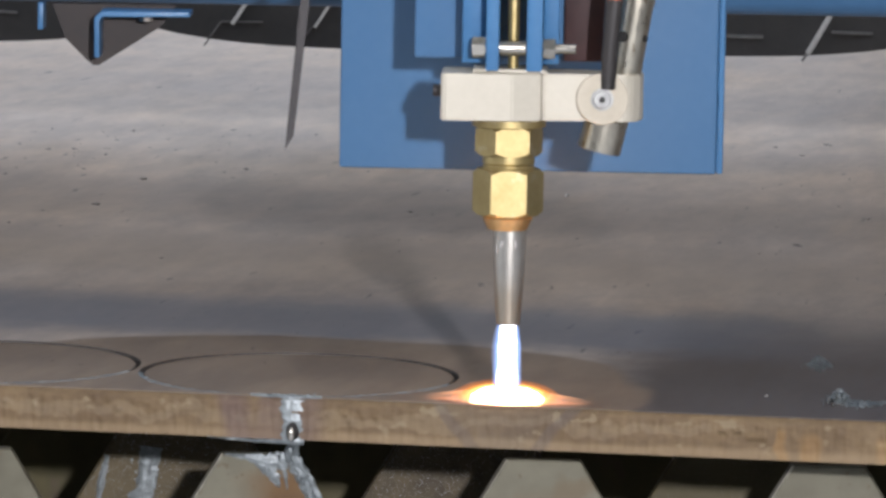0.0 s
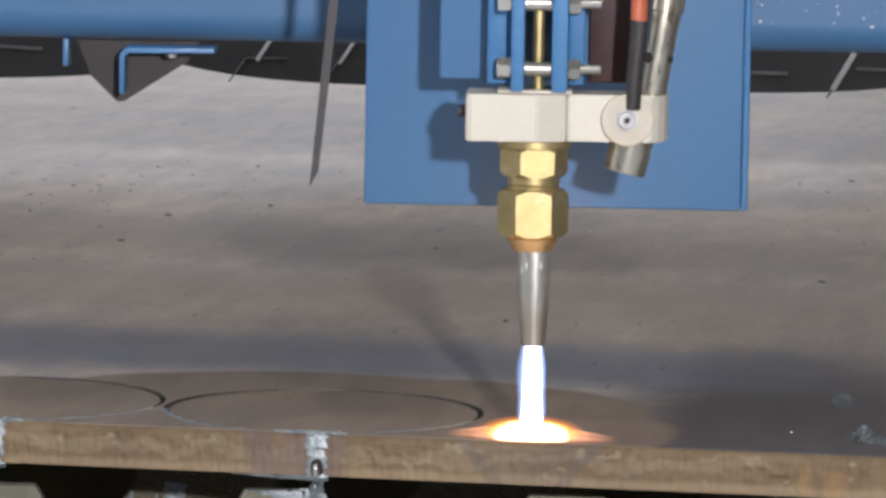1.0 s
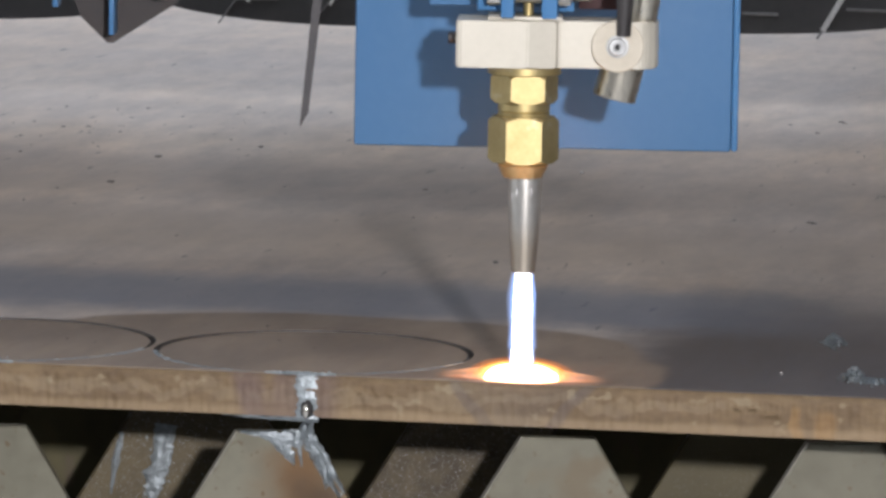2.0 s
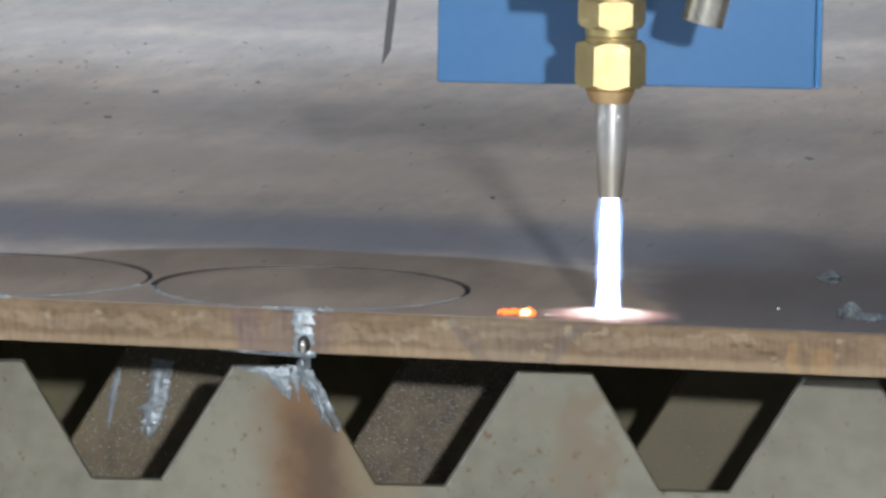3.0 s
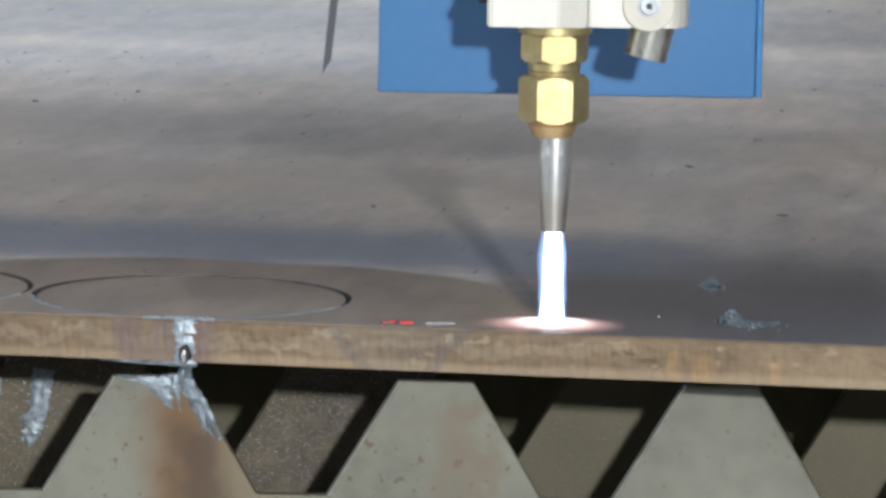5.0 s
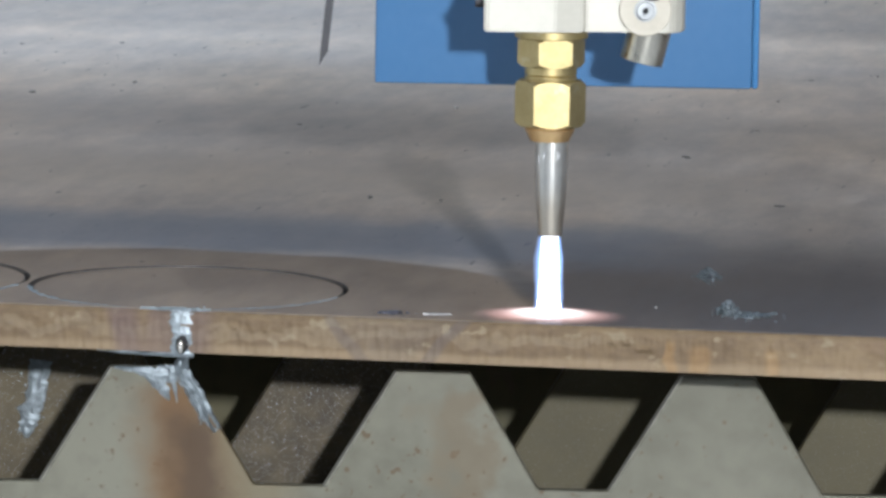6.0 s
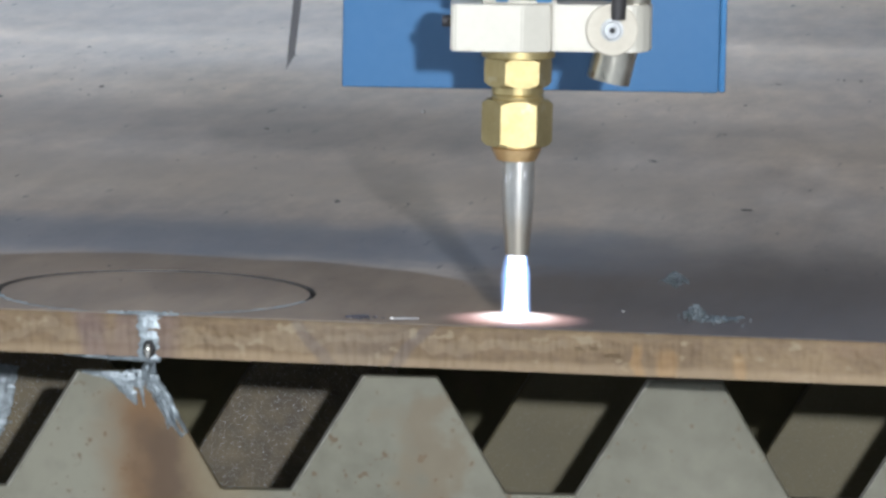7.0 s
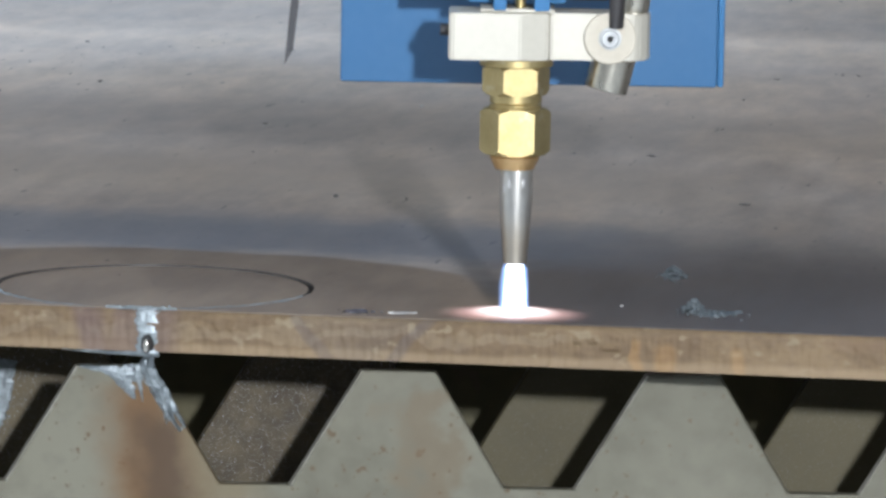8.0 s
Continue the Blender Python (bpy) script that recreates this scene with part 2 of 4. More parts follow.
def tint(m, masks):
    """Lay stains and painted shade over a material. Each: colour, strength, and soft bands (axis, low, low_end, high,
    high_end) in metres, ragged by noise.
    """
    n, l = m.node_tree.nodes, m.node_tree.links
    p = n["Principled BSDF"]
    tc = n.new("ShaderNodeTexCoord")
    ns = n.new("ShaderNodeTexNoise")
    ns.inputs["Scale"].default_value, ns.inputs["Detail"].default_value = 55.0, 4
    l.new(tc.outputs["Object"], ns.inputs["Vector"])
    sub = n.new("ShaderNodeVectorMath")
    sub.operation = "SUBTRACT"
    sub.inputs[1].default_value = (0.5, 0.5, 0.5)
    l.new(ns.outputs["Color"], sub.inputs[0])
    for colour, strength, rag, bands in masks:
        ma = n.new("ShaderNodeVectorMath")
        ma.operation = "MULTIPLY_ADD"
        ma.inputs[1].default_value = (rag, rag, rag)
        l.new(sub.outputs[0], ma.inputs[0])
        l.new(tc.outputs["Object"], ma.inputs[2])
        sep = n.new("ShaderNodeSeparateXYZ")
        l.new(ma.outputs[0], sep.inputs[0])
        last = None
        for axis, slope, a, b, c, d in bands:
            src = n.new("ShaderNodeMath")
            src.operation = "MULTIPLY_ADD"
            src.inputs[1].default_value = slope
            l.new(sep.outputs[2], src.inputs[0])
            l.new(sep.outputs[axis], src.inputs[2])
            for lo, hi, up in ((a, b, True), (c, d, False)):
                mr = n.new("ShaderNodeMapRange")
                mr.interpolation_type = "SMOOTHSTEP"
                mr.inputs["From Min"].default_value, mr.inputs["From Max"].default_value = lo, hi
                mr.inputs["To Min"].default_value, mr.inputs["To Max"].default_value = (0, 1) if up else (1, 0)
                l.new(src.outputs[0], mr.inputs[0])
                if last is None:
                    last = mr.outputs[0]
                else:
                    mu = n.new("ShaderNodeMath")
                    mu.operation = "MULTIPLY"
                    l.new(last, mu.inputs[0])
                    l.new(mr.outputs[0], mu.inputs[1])
                    last = mu.outputs[0]
        k = n.new("ShaderNodeMath")
        k.operation = "MULTIPLY"
        k.inputs[1].default_value = strength
        l.new(last, k.inputs[0])
        mx = n.new("ShaderNodeMix")
        mx.data_type = "RGBA"
        l.new(k.outputs[0], mx.inputs["Factor"])
        l.new(p.inputs["Base Color"].links[0].from_socket, mx.inputs["A"])
        mx.inputs["B"].default_value = (*colour, 1)
        l.new(mx.outputs["Result"], p.inputs["Base Color"])
    return m


# rust run down from the slag on the front slat
M_SLAT_RUSTY = tint(mat("rust_run_slat_steel", (0.098, 0.090, 0.060), (0.160, 0.149, 0.106), 0.6, 0.25, 14, 110, 0.12, (1, 1, 1), (0.090, 0.062, 0.030), 230, 0.645), [
    ((0.120, 0.056, 0.012), 0.90, 0.020, [(0, 0.10, -0.034, -0.008, -0.002, 0.024), (2, 0, -0.18, -0.085, -0.040, -0.029)]),
    ((0.045, 0.026, 0.011), 0.74, 0.022, [(0, 0.25, -0.030, -0.014, -0.010, 0.012), (2, 0, -0.16, -0.095, -0.060, -0.042)]),
    ((0.150, 0.108, 0.050), 0.55, 0.02, [(0, 0.30, -0.012, 0.000, 0.012, 0.034), (2, 0, -0.2, -0.15, -0.056, -0.044)]),
    ((0.120, 0.080, 0.038), 0.50, 0.060, [(0, 0.0, 0.095, 0.112, 0.122, 0.136), (2, 0, -0.2, -0.12, -0.045, -0.034)])])
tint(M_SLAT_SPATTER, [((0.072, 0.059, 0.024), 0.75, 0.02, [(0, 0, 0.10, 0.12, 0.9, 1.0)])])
# smoke marks and orange streaks on the plate's cut edge
tint(M_EDGE, [
    ((0.34, 0.27, 0.18), 0.17, 0.020, [(2, 0, -0.0105, -0.0090, -0.0060, -0.0040), (0, 0, -0.60, -0.59, 0.16, 0.20)]),
    ((0.28, 0.20, 0.115), 0.5, 0.003, [(2, 0, -0.019, -0.018, -0.0150, -0.0120)]),
    ((0.11, 0.096, 0.082), 0.24, 0.014, [(0, -0.75, 0.062, 0.070, 0.108, 0.121), (0, 0.75, 0.060, 0.068, 0.112, 0.122)]),
    ((0.085, 0.070, 0.066), 0.42, 0.006, [(0, -0.8, 0.113, 0.115, 0.118, 0.121)]),
    ((0.085, 0.070, 0.066), 0.42, 0.006, [(0, 0.8, 0.057, 0.060, 0.063, 0.066)]),
    ((0.150, 0.095, 0.050), 0.60, 0.008, [(0, 0.0, 0.270, 0.284, 0.9, 1.0), (2, 0, -0.0075, -0.0050, 0.01, 0.02)]),
    ((0.10, 0.065, 0.065), 0.55, 0.008, [(0, 0.3, -0.034, -0.028, -0.022, -0.014)]),
    ((0.10, 0.065, 0.065), 0.45, 0.008, [(0, 0.0, -0.016, -0.010, 0.008, 0.018)]),
    ((0.42, 0.22, 0.06), 0.22, 0.010, [(0, 0.0, 0.199, 0.201, 0.203, 0.206), (2, 0, -0.03, -0.02, -0.008, -0.004)]),
    ((0.42, 0.22, 0.06), 0.20, 0.010, [(0, 0.0, 0.208, 0.211, 0.214, 0.218), (2, 0, -0.03, -0.02, -0.010, -0.005)]),
    ((0.42, 0.22, 0.06), 0.18, 0.010, [(0, 0.0, 0.238, 0.241, 0.243, 0.246), (2, 0, -0.03, -0.02, -0.009, -0.004)])])


# darker brown towards one end of the plate, a bluish band, a tan one
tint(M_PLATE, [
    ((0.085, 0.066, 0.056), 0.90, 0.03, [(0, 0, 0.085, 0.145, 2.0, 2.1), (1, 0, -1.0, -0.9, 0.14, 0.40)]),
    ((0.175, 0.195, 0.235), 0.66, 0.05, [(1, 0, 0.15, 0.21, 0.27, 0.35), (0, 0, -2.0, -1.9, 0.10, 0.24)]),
    ((0.42, 0.345, 0.27), 0.50, 0.05, [(1, 0, 0.36, 0.44, 0.50, 0.62), (0, 0, -2.0, -1.9, 0.12, 0.28)]),
    # dark band painted across for the carriage plate's shadow
    ((0.21, 0.180, 0.155), 0.36, 0.05, [(1, 0, 0.58, 0.66, 0.74, 0.84)])])


def brown_zone(m):
    """A heat-browned lobe round the cut discs, with a sharp outer rim."""
    n, l = m.node_tree.nodes, m.node_tree.links
    p = n["Principled BSDF"]
    tc = n.new("ShaderNodeTexCoord")
    ds = n.new("ShaderNodeVectorMath")
    ds.operation = "DISTANCE"
    ds.inputs[1].default_value = (-0.011, 0.030, 0)
    wob = n.new("ShaderNodeTexNoise")
    wob.inputs["Scale"].default_value = 9.0
    l.new(tc.outputs["Object"], wob.inputs["Vector"])
    l.new(tc.outputs["Object"], ds.inputs[0])
    ad = n.new("ShaderNodeMath")
    ad.operation = "MULTIPLY_ADD"
    ad.inputs[1].default_value = 0.05
    l.new(wob.outputs[0], ad.inputs[0])
    l.new(ds.outputs["Value"], ad.inputs[2])
    mr = n.new("ShaderNodeMapRange")
    mr.inputs["From Min"].default_value, mr.inputs["From Max"].default_value = 0.178, 0.184
    mr.inputs["To Min"].default_value, mr.inputs["To Max"].default_value = 0.86, 0.0
    l.new(ad.outputs[0], mr.inputs[0])
    mb = n.new("ShaderNodeMix")
    mb.data_type = "RGBA"
    l.new(mr.outputs[0], mb.inputs["Factor"])
    l.new(p.inputs["Base Color"].links[0].from_socket, mb.inputs["A"])
    rh = n.new("ShaderNodeValToRGB")
    rh.color_ramp.elements[0].position, rh.color_ramp.elements[1].position = 0.34, 0.66
    rh.color_ramp.elements[0].color, rh.color_ramp.elements[1].color = (0.180, 0.127, 0.086, 1), (0.315, 0.232, 0.158, 1)
    nm = n.new("ShaderNodeTexNoise")
    nm.inputs["Scale"].default_value, nm.inputs["Detail"].default_value, nm.inputs["Roughness"].default_value = 26.0, 8, 0.66
    mp = n.new("ShaderNodeMapping")
    mp.inputs["Scale"].default_value = (1.0, 0.28, 1)
    l.new(tc.outputs["Object"], mp.inputs[0])
    l.new(mp.outputs[0], nm.inputs["Vector"])
    l.new(nm.outputs[0], rh.inputs[0])
    l.new(rh.outputs[0], mb.inputs["B"])
    l.new(mb.outputs["Result"], p.inputs["Base Color"])


brown_zone(M_PLATE)


# the nozzle is browned by heat towards its tip
tint(M_NOZZLE, [((0.46, 0.36, 0.23), 0.55, 0.006, [(2, 0, -0.02, -0.01, 0.008, 0.024)])])


# ---- building tools ----
def finish(name, bm, material, parent=None, label="", smooth=True, angle=35):
    me = bpy.data.meshes.new(name)
    bm.normal_update()
    bm.to_mesh(me)
    bm.free()
    for q in me.polygons:
        q.use_smooth = smooth
    if smooth:
        me.set_sharp_from_angle(angle=radians(angle))
    for one in (material if isinstance(material, (list, tuple)) else [material]):
        me.materials.append(one)
    ob = new(name, me)
    if parent:
        ob.parent = parent
    if label:
        tagged(ob, label)
    return ob


def part(name, bm, material, parent, label="", smooth=True, angle=35):
    return finish(name, bm, material, parent, label, smooth, angle)


def box(x0, x1, y0, y1, z0, z1, bevel=0.0, bm=None, segs=2):
    b = bm or bmesh.new()
    got = bmesh.ops.create_cube(b, size=1.0)["verts"]
    for v in got:
        v.co = Vector(((x0 + x1) / 2 + v.co.x * (x1 - x0), (y0 + y1) / 2 + v.co.y * (y1 - y0), (z0 + z1) / 2 + v.co.z * (z1 - z0)))
    if bevel:
        es = {e for v in got for e in v.link_edges}
        bmesh.ops.bevel(b, geom=list(es), offset=bevel, segments=segs, affect="EDGES", profile=0.5)
    return b


def lathe(profile, n=40, m=None, bm=None):
    """A turned body about z from rings of radius and height."""
    b = bm or bmesh.new()
    rings = []
    for r, z in profile:
        ring = []
        for i in range(n):
            a = 2 * math.pi * i / n
            co = Vector((r * math.cos(a), r * math.sin(a), z))
            ring.append(b.verts.new(m @ co if m else co))
        rings.append(ring)
    for lo, hi in zip(rings, rings[1:]):
        for i in range(n):
            b.faces.new((lo[i], lo[(i + 1) % n], hi[(i + 1) % n], hi[i]))
    b.faces.new(list(reversed(rings[0])))
    b.faces.new(rings[-1])
    bmesh.ops.recalc_face_normals(b, faces=b.faces[:])
    return b


def hex_nut(radius, z0, z1, turn=0.0, m=None, chamfer=0.875, n=72, bm=None):
    """A hexagon bar with turned chamfers at both ends."""
    b = bm or bmesh.new()
    flat = radius * math.cos(math.pi / 6)
    rings = []
    for k in range(4):
        ring = []
        for i in range(n):
            a = 2 * math.pi * i / n
            full = flat / math.cos(a % (math.pi / 3) - math.pi / 6)
            cut = min(full, radius * chamfer)
            drop = max(0.0, full - radius * chamfer) * 0.95
            r = cut if k in (0, 3) else full
            z = (z0, z0 + drop + 1e-5, z1 - drop - 1e-5, z1)[k]
            co = Vector((r * math.cos(a + turn), r * math.sin(a + turn), z))
            ring.append(b.verts.new(m @ co if m else co))
        rings.append(ring)
    for lo, hi in zip(rings, rings[1:]):
        for i in range(n):
            b.faces.new((lo[i], lo[(i + 1) % n], hi[(i + 1) % n], hi[i]))
    b.faces.new(list(reversed(rings[0])))
    b.faces.new(rings[-1])
    bmesh.ops.recalc_face_normals(b, faces=b.faces[:])
    return b


def prism(outline, y0, y1, bevel=0.0):
    """An outline in x and z, given a thickness along y."""
    b = bmesh.new()
    lo = [b.verts.new((x, y0, z)) for x, z in outline]
    hi = [b.verts.new((x, y1, z)) for x, z in outline]
    k = len(outline)
    b.faces.new(lo)
    b.faces.new(list(reversed(hi)))
    for i in range(k):
        b.faces.new((lo[i], hi[i], hi[(i + 1) % k], lo[(i + 1) % k]))
    bmesh.ops.recalc_face_normals(b, faces=b.faces[:])
    if bevel:
        bmesh.ops.bevel(b, geom=b.edges[:], offset=bevel, segments=2, affect="EDGES", profile=0.5)
    return b


def lump(b, x, y, z, rx, ry, rz, seed, rough=0.35, detail=2):
    """An uneven clinker-like lump."""
    got = bmesh.ops.create_icosphere(b, subdivisions=detail, radius=1.0)["verts"]
    for v in got:
        d = v.co.normalized()
        k = 1 + rough * noise.noise(d * 1.7 + Vector((seed, seed * 0.7, 0))) + rough * 0.6 * noise.noise(d * 4.1 + Vector((0, seed, seed)))
        v.co = Vector((x + d.x * rx * k, y + d.y * ry * k, z + d.z * rz * k))


def thing(name, x=0, y=0, z=0, label="", category="", group=""):
    ob = new(name)
    ob.empty_display_size = 0.02
    ob.location = (x, y, z)
    return tagged(ob, label, category, group)


# ---- the hall ----
def hall():
    for name, b, m in (
            ("floor", box(-7, 7, -7, 8, -0.95, -0.85), M_FLOOR),
            ("ceiling", box(-7, 7, -7, 8, 4.5, 4.6), M_WALL),
            ("wall_south", box(-7, 7, -7.2, -7, -0.85, 4.5), M_WALL),
            ("wall_east", box(7, 7.2, -7, 8, -0.85, 4.5), M_WALL)):
        tagged(finish(name, b, m, smooth=False), "plain painted workshop hall " + name.split("_")[0], name.split("_")[0], kind="structure")
    b = box(-7, -3.2, 8, 8.2, -0.85, 4.5)
    box(0.6, 7, 8, 8.2, -0.85, 4.5, bm=b)
    box(-3.2, 0.6, 8, 8.2, 2.6, 4.5, bm=b)
    tagged(finish("wall_north", b, M_WALL, smooth=False), "plain painted workshop wall with an open gate", "wall", kind="structure")
    b = box(-7.2, -7, -7, -3.5, -0.85, 4.5)
    box(-7.2, -7, 1.1, 8, -0.85, 4.5, bm=b)
    box(-7.2, -7, -3.5, 1.1, -0.85, 0.45, bm=b)
    box(-7.2, -7, -3.5, 1.1, 2.95, 4.5, bm=b)
    tagged(finish("wall_west", b, M_WALL, smooth=False), "plain painted workshop wall with a window opening", "wall", kind="structure")
    tagged(finish("ground", box(-40, 40, 8.2, 60, -0.95, -0.86), M_FLOOR, smooth=False), "bare yard outside the open gate", "ground", kind="structure")


hall()

# ---- cutting table: frame and toothed slats ----
PITCH = 0.118


def cutting_table():
    t = thing("cutting_table", 0, 0, -0.85, "dark steel cutting table frame under the slats", "table")
    for x in (-1.45, 1.45):
        part("rail", box(x - 0.05, x + 0.05, -0.25, 2.75, 0.50, 0.62, 0.004), M_FRAME, t)
        for y in (-0.15, 2.65):
            part("leg", box(x - 0.045, x + 0.045, y - 0.045, y + 0.045, 0.0, 0.5, 0.004), M_FRAME, t)


def slat_outline(x0, z_top, count, pitch, depth):
    """Teeth with their top-left corner at x0, x0 + pitch and so on."""
    out = [(-1.5, -0.23)]
    for k in range(-count, count + 1):
        x = x0 + k * pitch
        run = 0.598 * depth
        out += [(x - run, z_top - depth), (x, z_top), (x + 0.0308, z_top), (x + 0.0308 + run, z_top - depth)]
    return out + [(1.5, -0.23)]


def support_slat(y, x0, z_top, m=None):
    b = prism(slat_outline(x0, z_top, 11, PITCH if y < 0.1 else 0.1230, 0.0487 if y < 0.1 else 0.0731), y, y + 0.006, 0.0011)
    return tagged(finish("support_slat", b, m or M_SLAT, smooth=False),
                  "toothed grey steel support slat with rust stains under the plate", "slat", "slats of the cutting table")


cutting_table()
front = support_slat(0.020, 0.0880, -0.0287, M_SLAT_RUSTY)


def burr(x0, x1, z0, z1, seed):
    """A ragged burr along one flame-cut flank, pale to stand for its edge highlight."""
    b = bmesh.new()
    m = 60
    rows = []
    for i in range(m + 1):
        u = i / m
        w = 0.0004 + 0.0007 * abs(noise.noise((u * 9, seed, 2.0)))
        x, z = x0 + (x1 - x0) * u, z0 + (z1 - z0) * u
        rows.append([b.verts.new((x - 0.0004, 0.0222, z + 0.0003)), b.verts.new((x + w * 0.3, 0.0193 - w * 0.4, z)), b.verts.new((x + 0.0006 + w, 0.0199, z - 0.0002))])
    for a, c in zip(rows, rows[1:]):
        for k in range(2):
            b.faces.new((a[k], a[k + 1], c[k + 1], c[k]))
    part("burr", b, M_BURR, front, "ragged burr on the tooth flank, pale for its edge highlight")


for k in range(-2, 3):
    xa = 0.0880 + k * PITCH
    burr(xa - 0.0291, xa, -0.0774, -0.0287, k + 0.3)
    if k in (-2, 1, 2):
        burr(xa + 0.0308, xa, -0.0285, -0.0285, k + 7.7)
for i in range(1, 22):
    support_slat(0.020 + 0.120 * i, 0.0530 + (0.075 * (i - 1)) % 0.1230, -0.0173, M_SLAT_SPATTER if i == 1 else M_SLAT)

# ---- the plate that is being cut ----
SKEW = -8.1
THICK = 0.0173
plate_m = pose(0, -0.0145, 0, 0, 0, SKEW)
HOLE_R, DISC_R = 0.0672, 0.0653
HOLES = [(-0.0097, 0.0690), (-0.1462, 0.0690), (-0.2827, 0.0690)]


def steel_plate():
    t = thing("steel_plate", 0, 0, 0, "thick brown-grey steel plate with circular cuts on the slats", "plate")
    t.matrix_world = plate_m
    b = bmesh.new()

    def ring(pts):
        vs = [b.verts.new((x, y, 0)) for x, y in pts]
        return [b.edges.new((vs[i], vs[(i + 1) % len(vs)])) for i in range(len(vs))]

    front = [(-1.2 + 0.02 * i, 0.0) for i in range(121)]
    es = ring(front + [(1.2, 2.5), (-1.2, 2.5)])
    for cx, cy in HOLES:
        es += ring([(cx + HOLE_R * math.cos(2 * math.pi * k / 96), cy + HOLE_R * math.sin(2 * math.pi * k / 96)) for k in range(96)])
    bmesh.ops.triangle_fill(b, edges=es, use_beauty=True, use_dissolve=False)
    bmesh.ops.recalc_face_normals(b, faces=b.faces[:])
    if b.faces[0].normal.z < 0:
        bmesh.ops.reverse_faces(b, faces=b.faces[:])
    top = b.faces[:]
    ext = bmesh.ops.extrude_face_region(b, geom=top)
    for v in [g for g in ext["geom"] if isinstance(g, bmesh.types.BMVert)]:
        v.co.z -= THICK
    bmesh.ops.recalc_face_normals(b, faces=b.faces[:])
    lip = [e for e in b.edges if all(abs(v.co.y) < 1e-6 for v in e.verts) and abs(e.verts[0].co.z - e.verts[1].co.z) < 1e-6]
    bmesh.ops.bevel(b, geom=lip, offset=0.0022, segments=3, affect="EDGES", profile=0.5)
    for f in b.faces:
        if abs(f.normal.z) < 0.75:
            f.material_index = 1 if all(v.co.y < 0.0015 for v in f.verts) and f.calc_center_median().y < 0.001 else 2
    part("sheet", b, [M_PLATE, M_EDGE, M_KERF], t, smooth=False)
    # the torch-cut front face, crusted and fluted
    b = bmesh.new()
    prof = [(0.0030, 0.0), (0.0012, -0.0002), (0.0003, -0.0010), (0.0, -0.0022)] + [(0.0, -0.0022 - 0.00126 * k) for k in range(1, 13)] + [(0.0008, -THICK - 0.0002)]
    cols = []
    for i in range(1101):
        x = -0.42 + 0.0008 * i
        col = []
        for k, (y, z) in enumerate(prof):
            amp = 0.0 if k == 0 else 0.35 if k < 3 else 1.0
            mid = math.exp(-((z + 0.0065) / 0.0035) ** 2)
            q = noise.noise((x * 90, 3.0, z * 120)) * 0.00016 + noise.noise((x * 560, 7.0, z * 110)) * 0.00016
            q += max(0.0, noise.noise((x * 260, 1.0, z * 420)) - 0.05) * 0.0012 * mid * max(0.15, 0.6 + noise.noise((x * 24, 5.0, 0.0)))
            q += 0.00026 * mid * math.sin(x * 2500 + 5 * noise.noise((x * 30, 2.0, 0.0))) * max(0.0, noise.noise((x * 14, 9.0, 0.0)))
            col.append(b.verts.new((x, y - amp * (0.0005 + 2.8 * q), z + (0.0003 if k == 0 else 0.0002))))
        cols.append(col)
    for a, c in zip(cols, cols[1:]):
        for k in range(len(prof) - 1):
            f = b.faces.new((a[k], a[k + 1], c[k + 1], c[k]))
            f.material_index = 0 if k < 1 else 1
    bmesh.ops.recalc_face_normals(b, faces=b.faces[:])
    part("cut_edge", b, [M_PLATE, M_EDGE], t, "rusty crusted torch-cut edge", smooth=True, angle=70)
    for cx, cy in HOLES:
        d = lathe([(DISC_R - 0.0004, -0.0167), (DISC_R, -0.0163), (DISC_R, -0.0006), (DISC_R - 0.0006, 0.0)], 96)
        for f in d.faces:
            f.material_index = 0 if f.normal.z > 0.9 else 1
        ob = finish("cut_disc", d, [M_PLATE, M_KERF], None, smooth=False)
        ob.matrix_world = plate_m @ pose(cx, cy, -0.0006)
        tagged(ob, "round disc of brown steel cut loose in the plate", "disc", "discs cut from the plate")


steel_plate()

# ---- the carriage, torch and flame ----
Y_T = -0.012
X1, X2 = 0.0883, 0.1504


def carriage():
    t = thing("torch_carriage", 0, 0, 0, "blue-painted carriage plate that carries the cutting torch", "machine carriage")
    # local x is measured from the torch axis
    part("back_plate", box(-0.0742, 0.0852, 0.090, 0.096, 0.0838, 0.42, 0.0012), M_BLUE, t)
    part("edge_flange", box(0.0852, 0.0882, 0.0915, 0.125, 0.0838, 0.42, 0.0012), M_BLUE_DARK, t)
    part("saddle", box(-0.05, 0.07, 0.126, 0.279, 0.22, 0.40, 0.004), M_BLUE_DARK, t)
    b = prism([(-0.0985, 0.0882), (-0.0948, 0.0947), (-0.0871, 0.1690), (-0.0820, 0.30), (-0.0857, 0.30), (-0.0912, 0.1690), (-0.0978, 0.0967)], 0.112, 0.1132)
    part("pointer_strip", b, M_NEEDLE, t, "thin browned steel pointer strip", smooth=False)
    part("pointer_arm", box(-0.088, -0.060, 0.0962, 0.116, 0.290, 0.305, 0.001), M_BLUE_DARK, t)
    return t


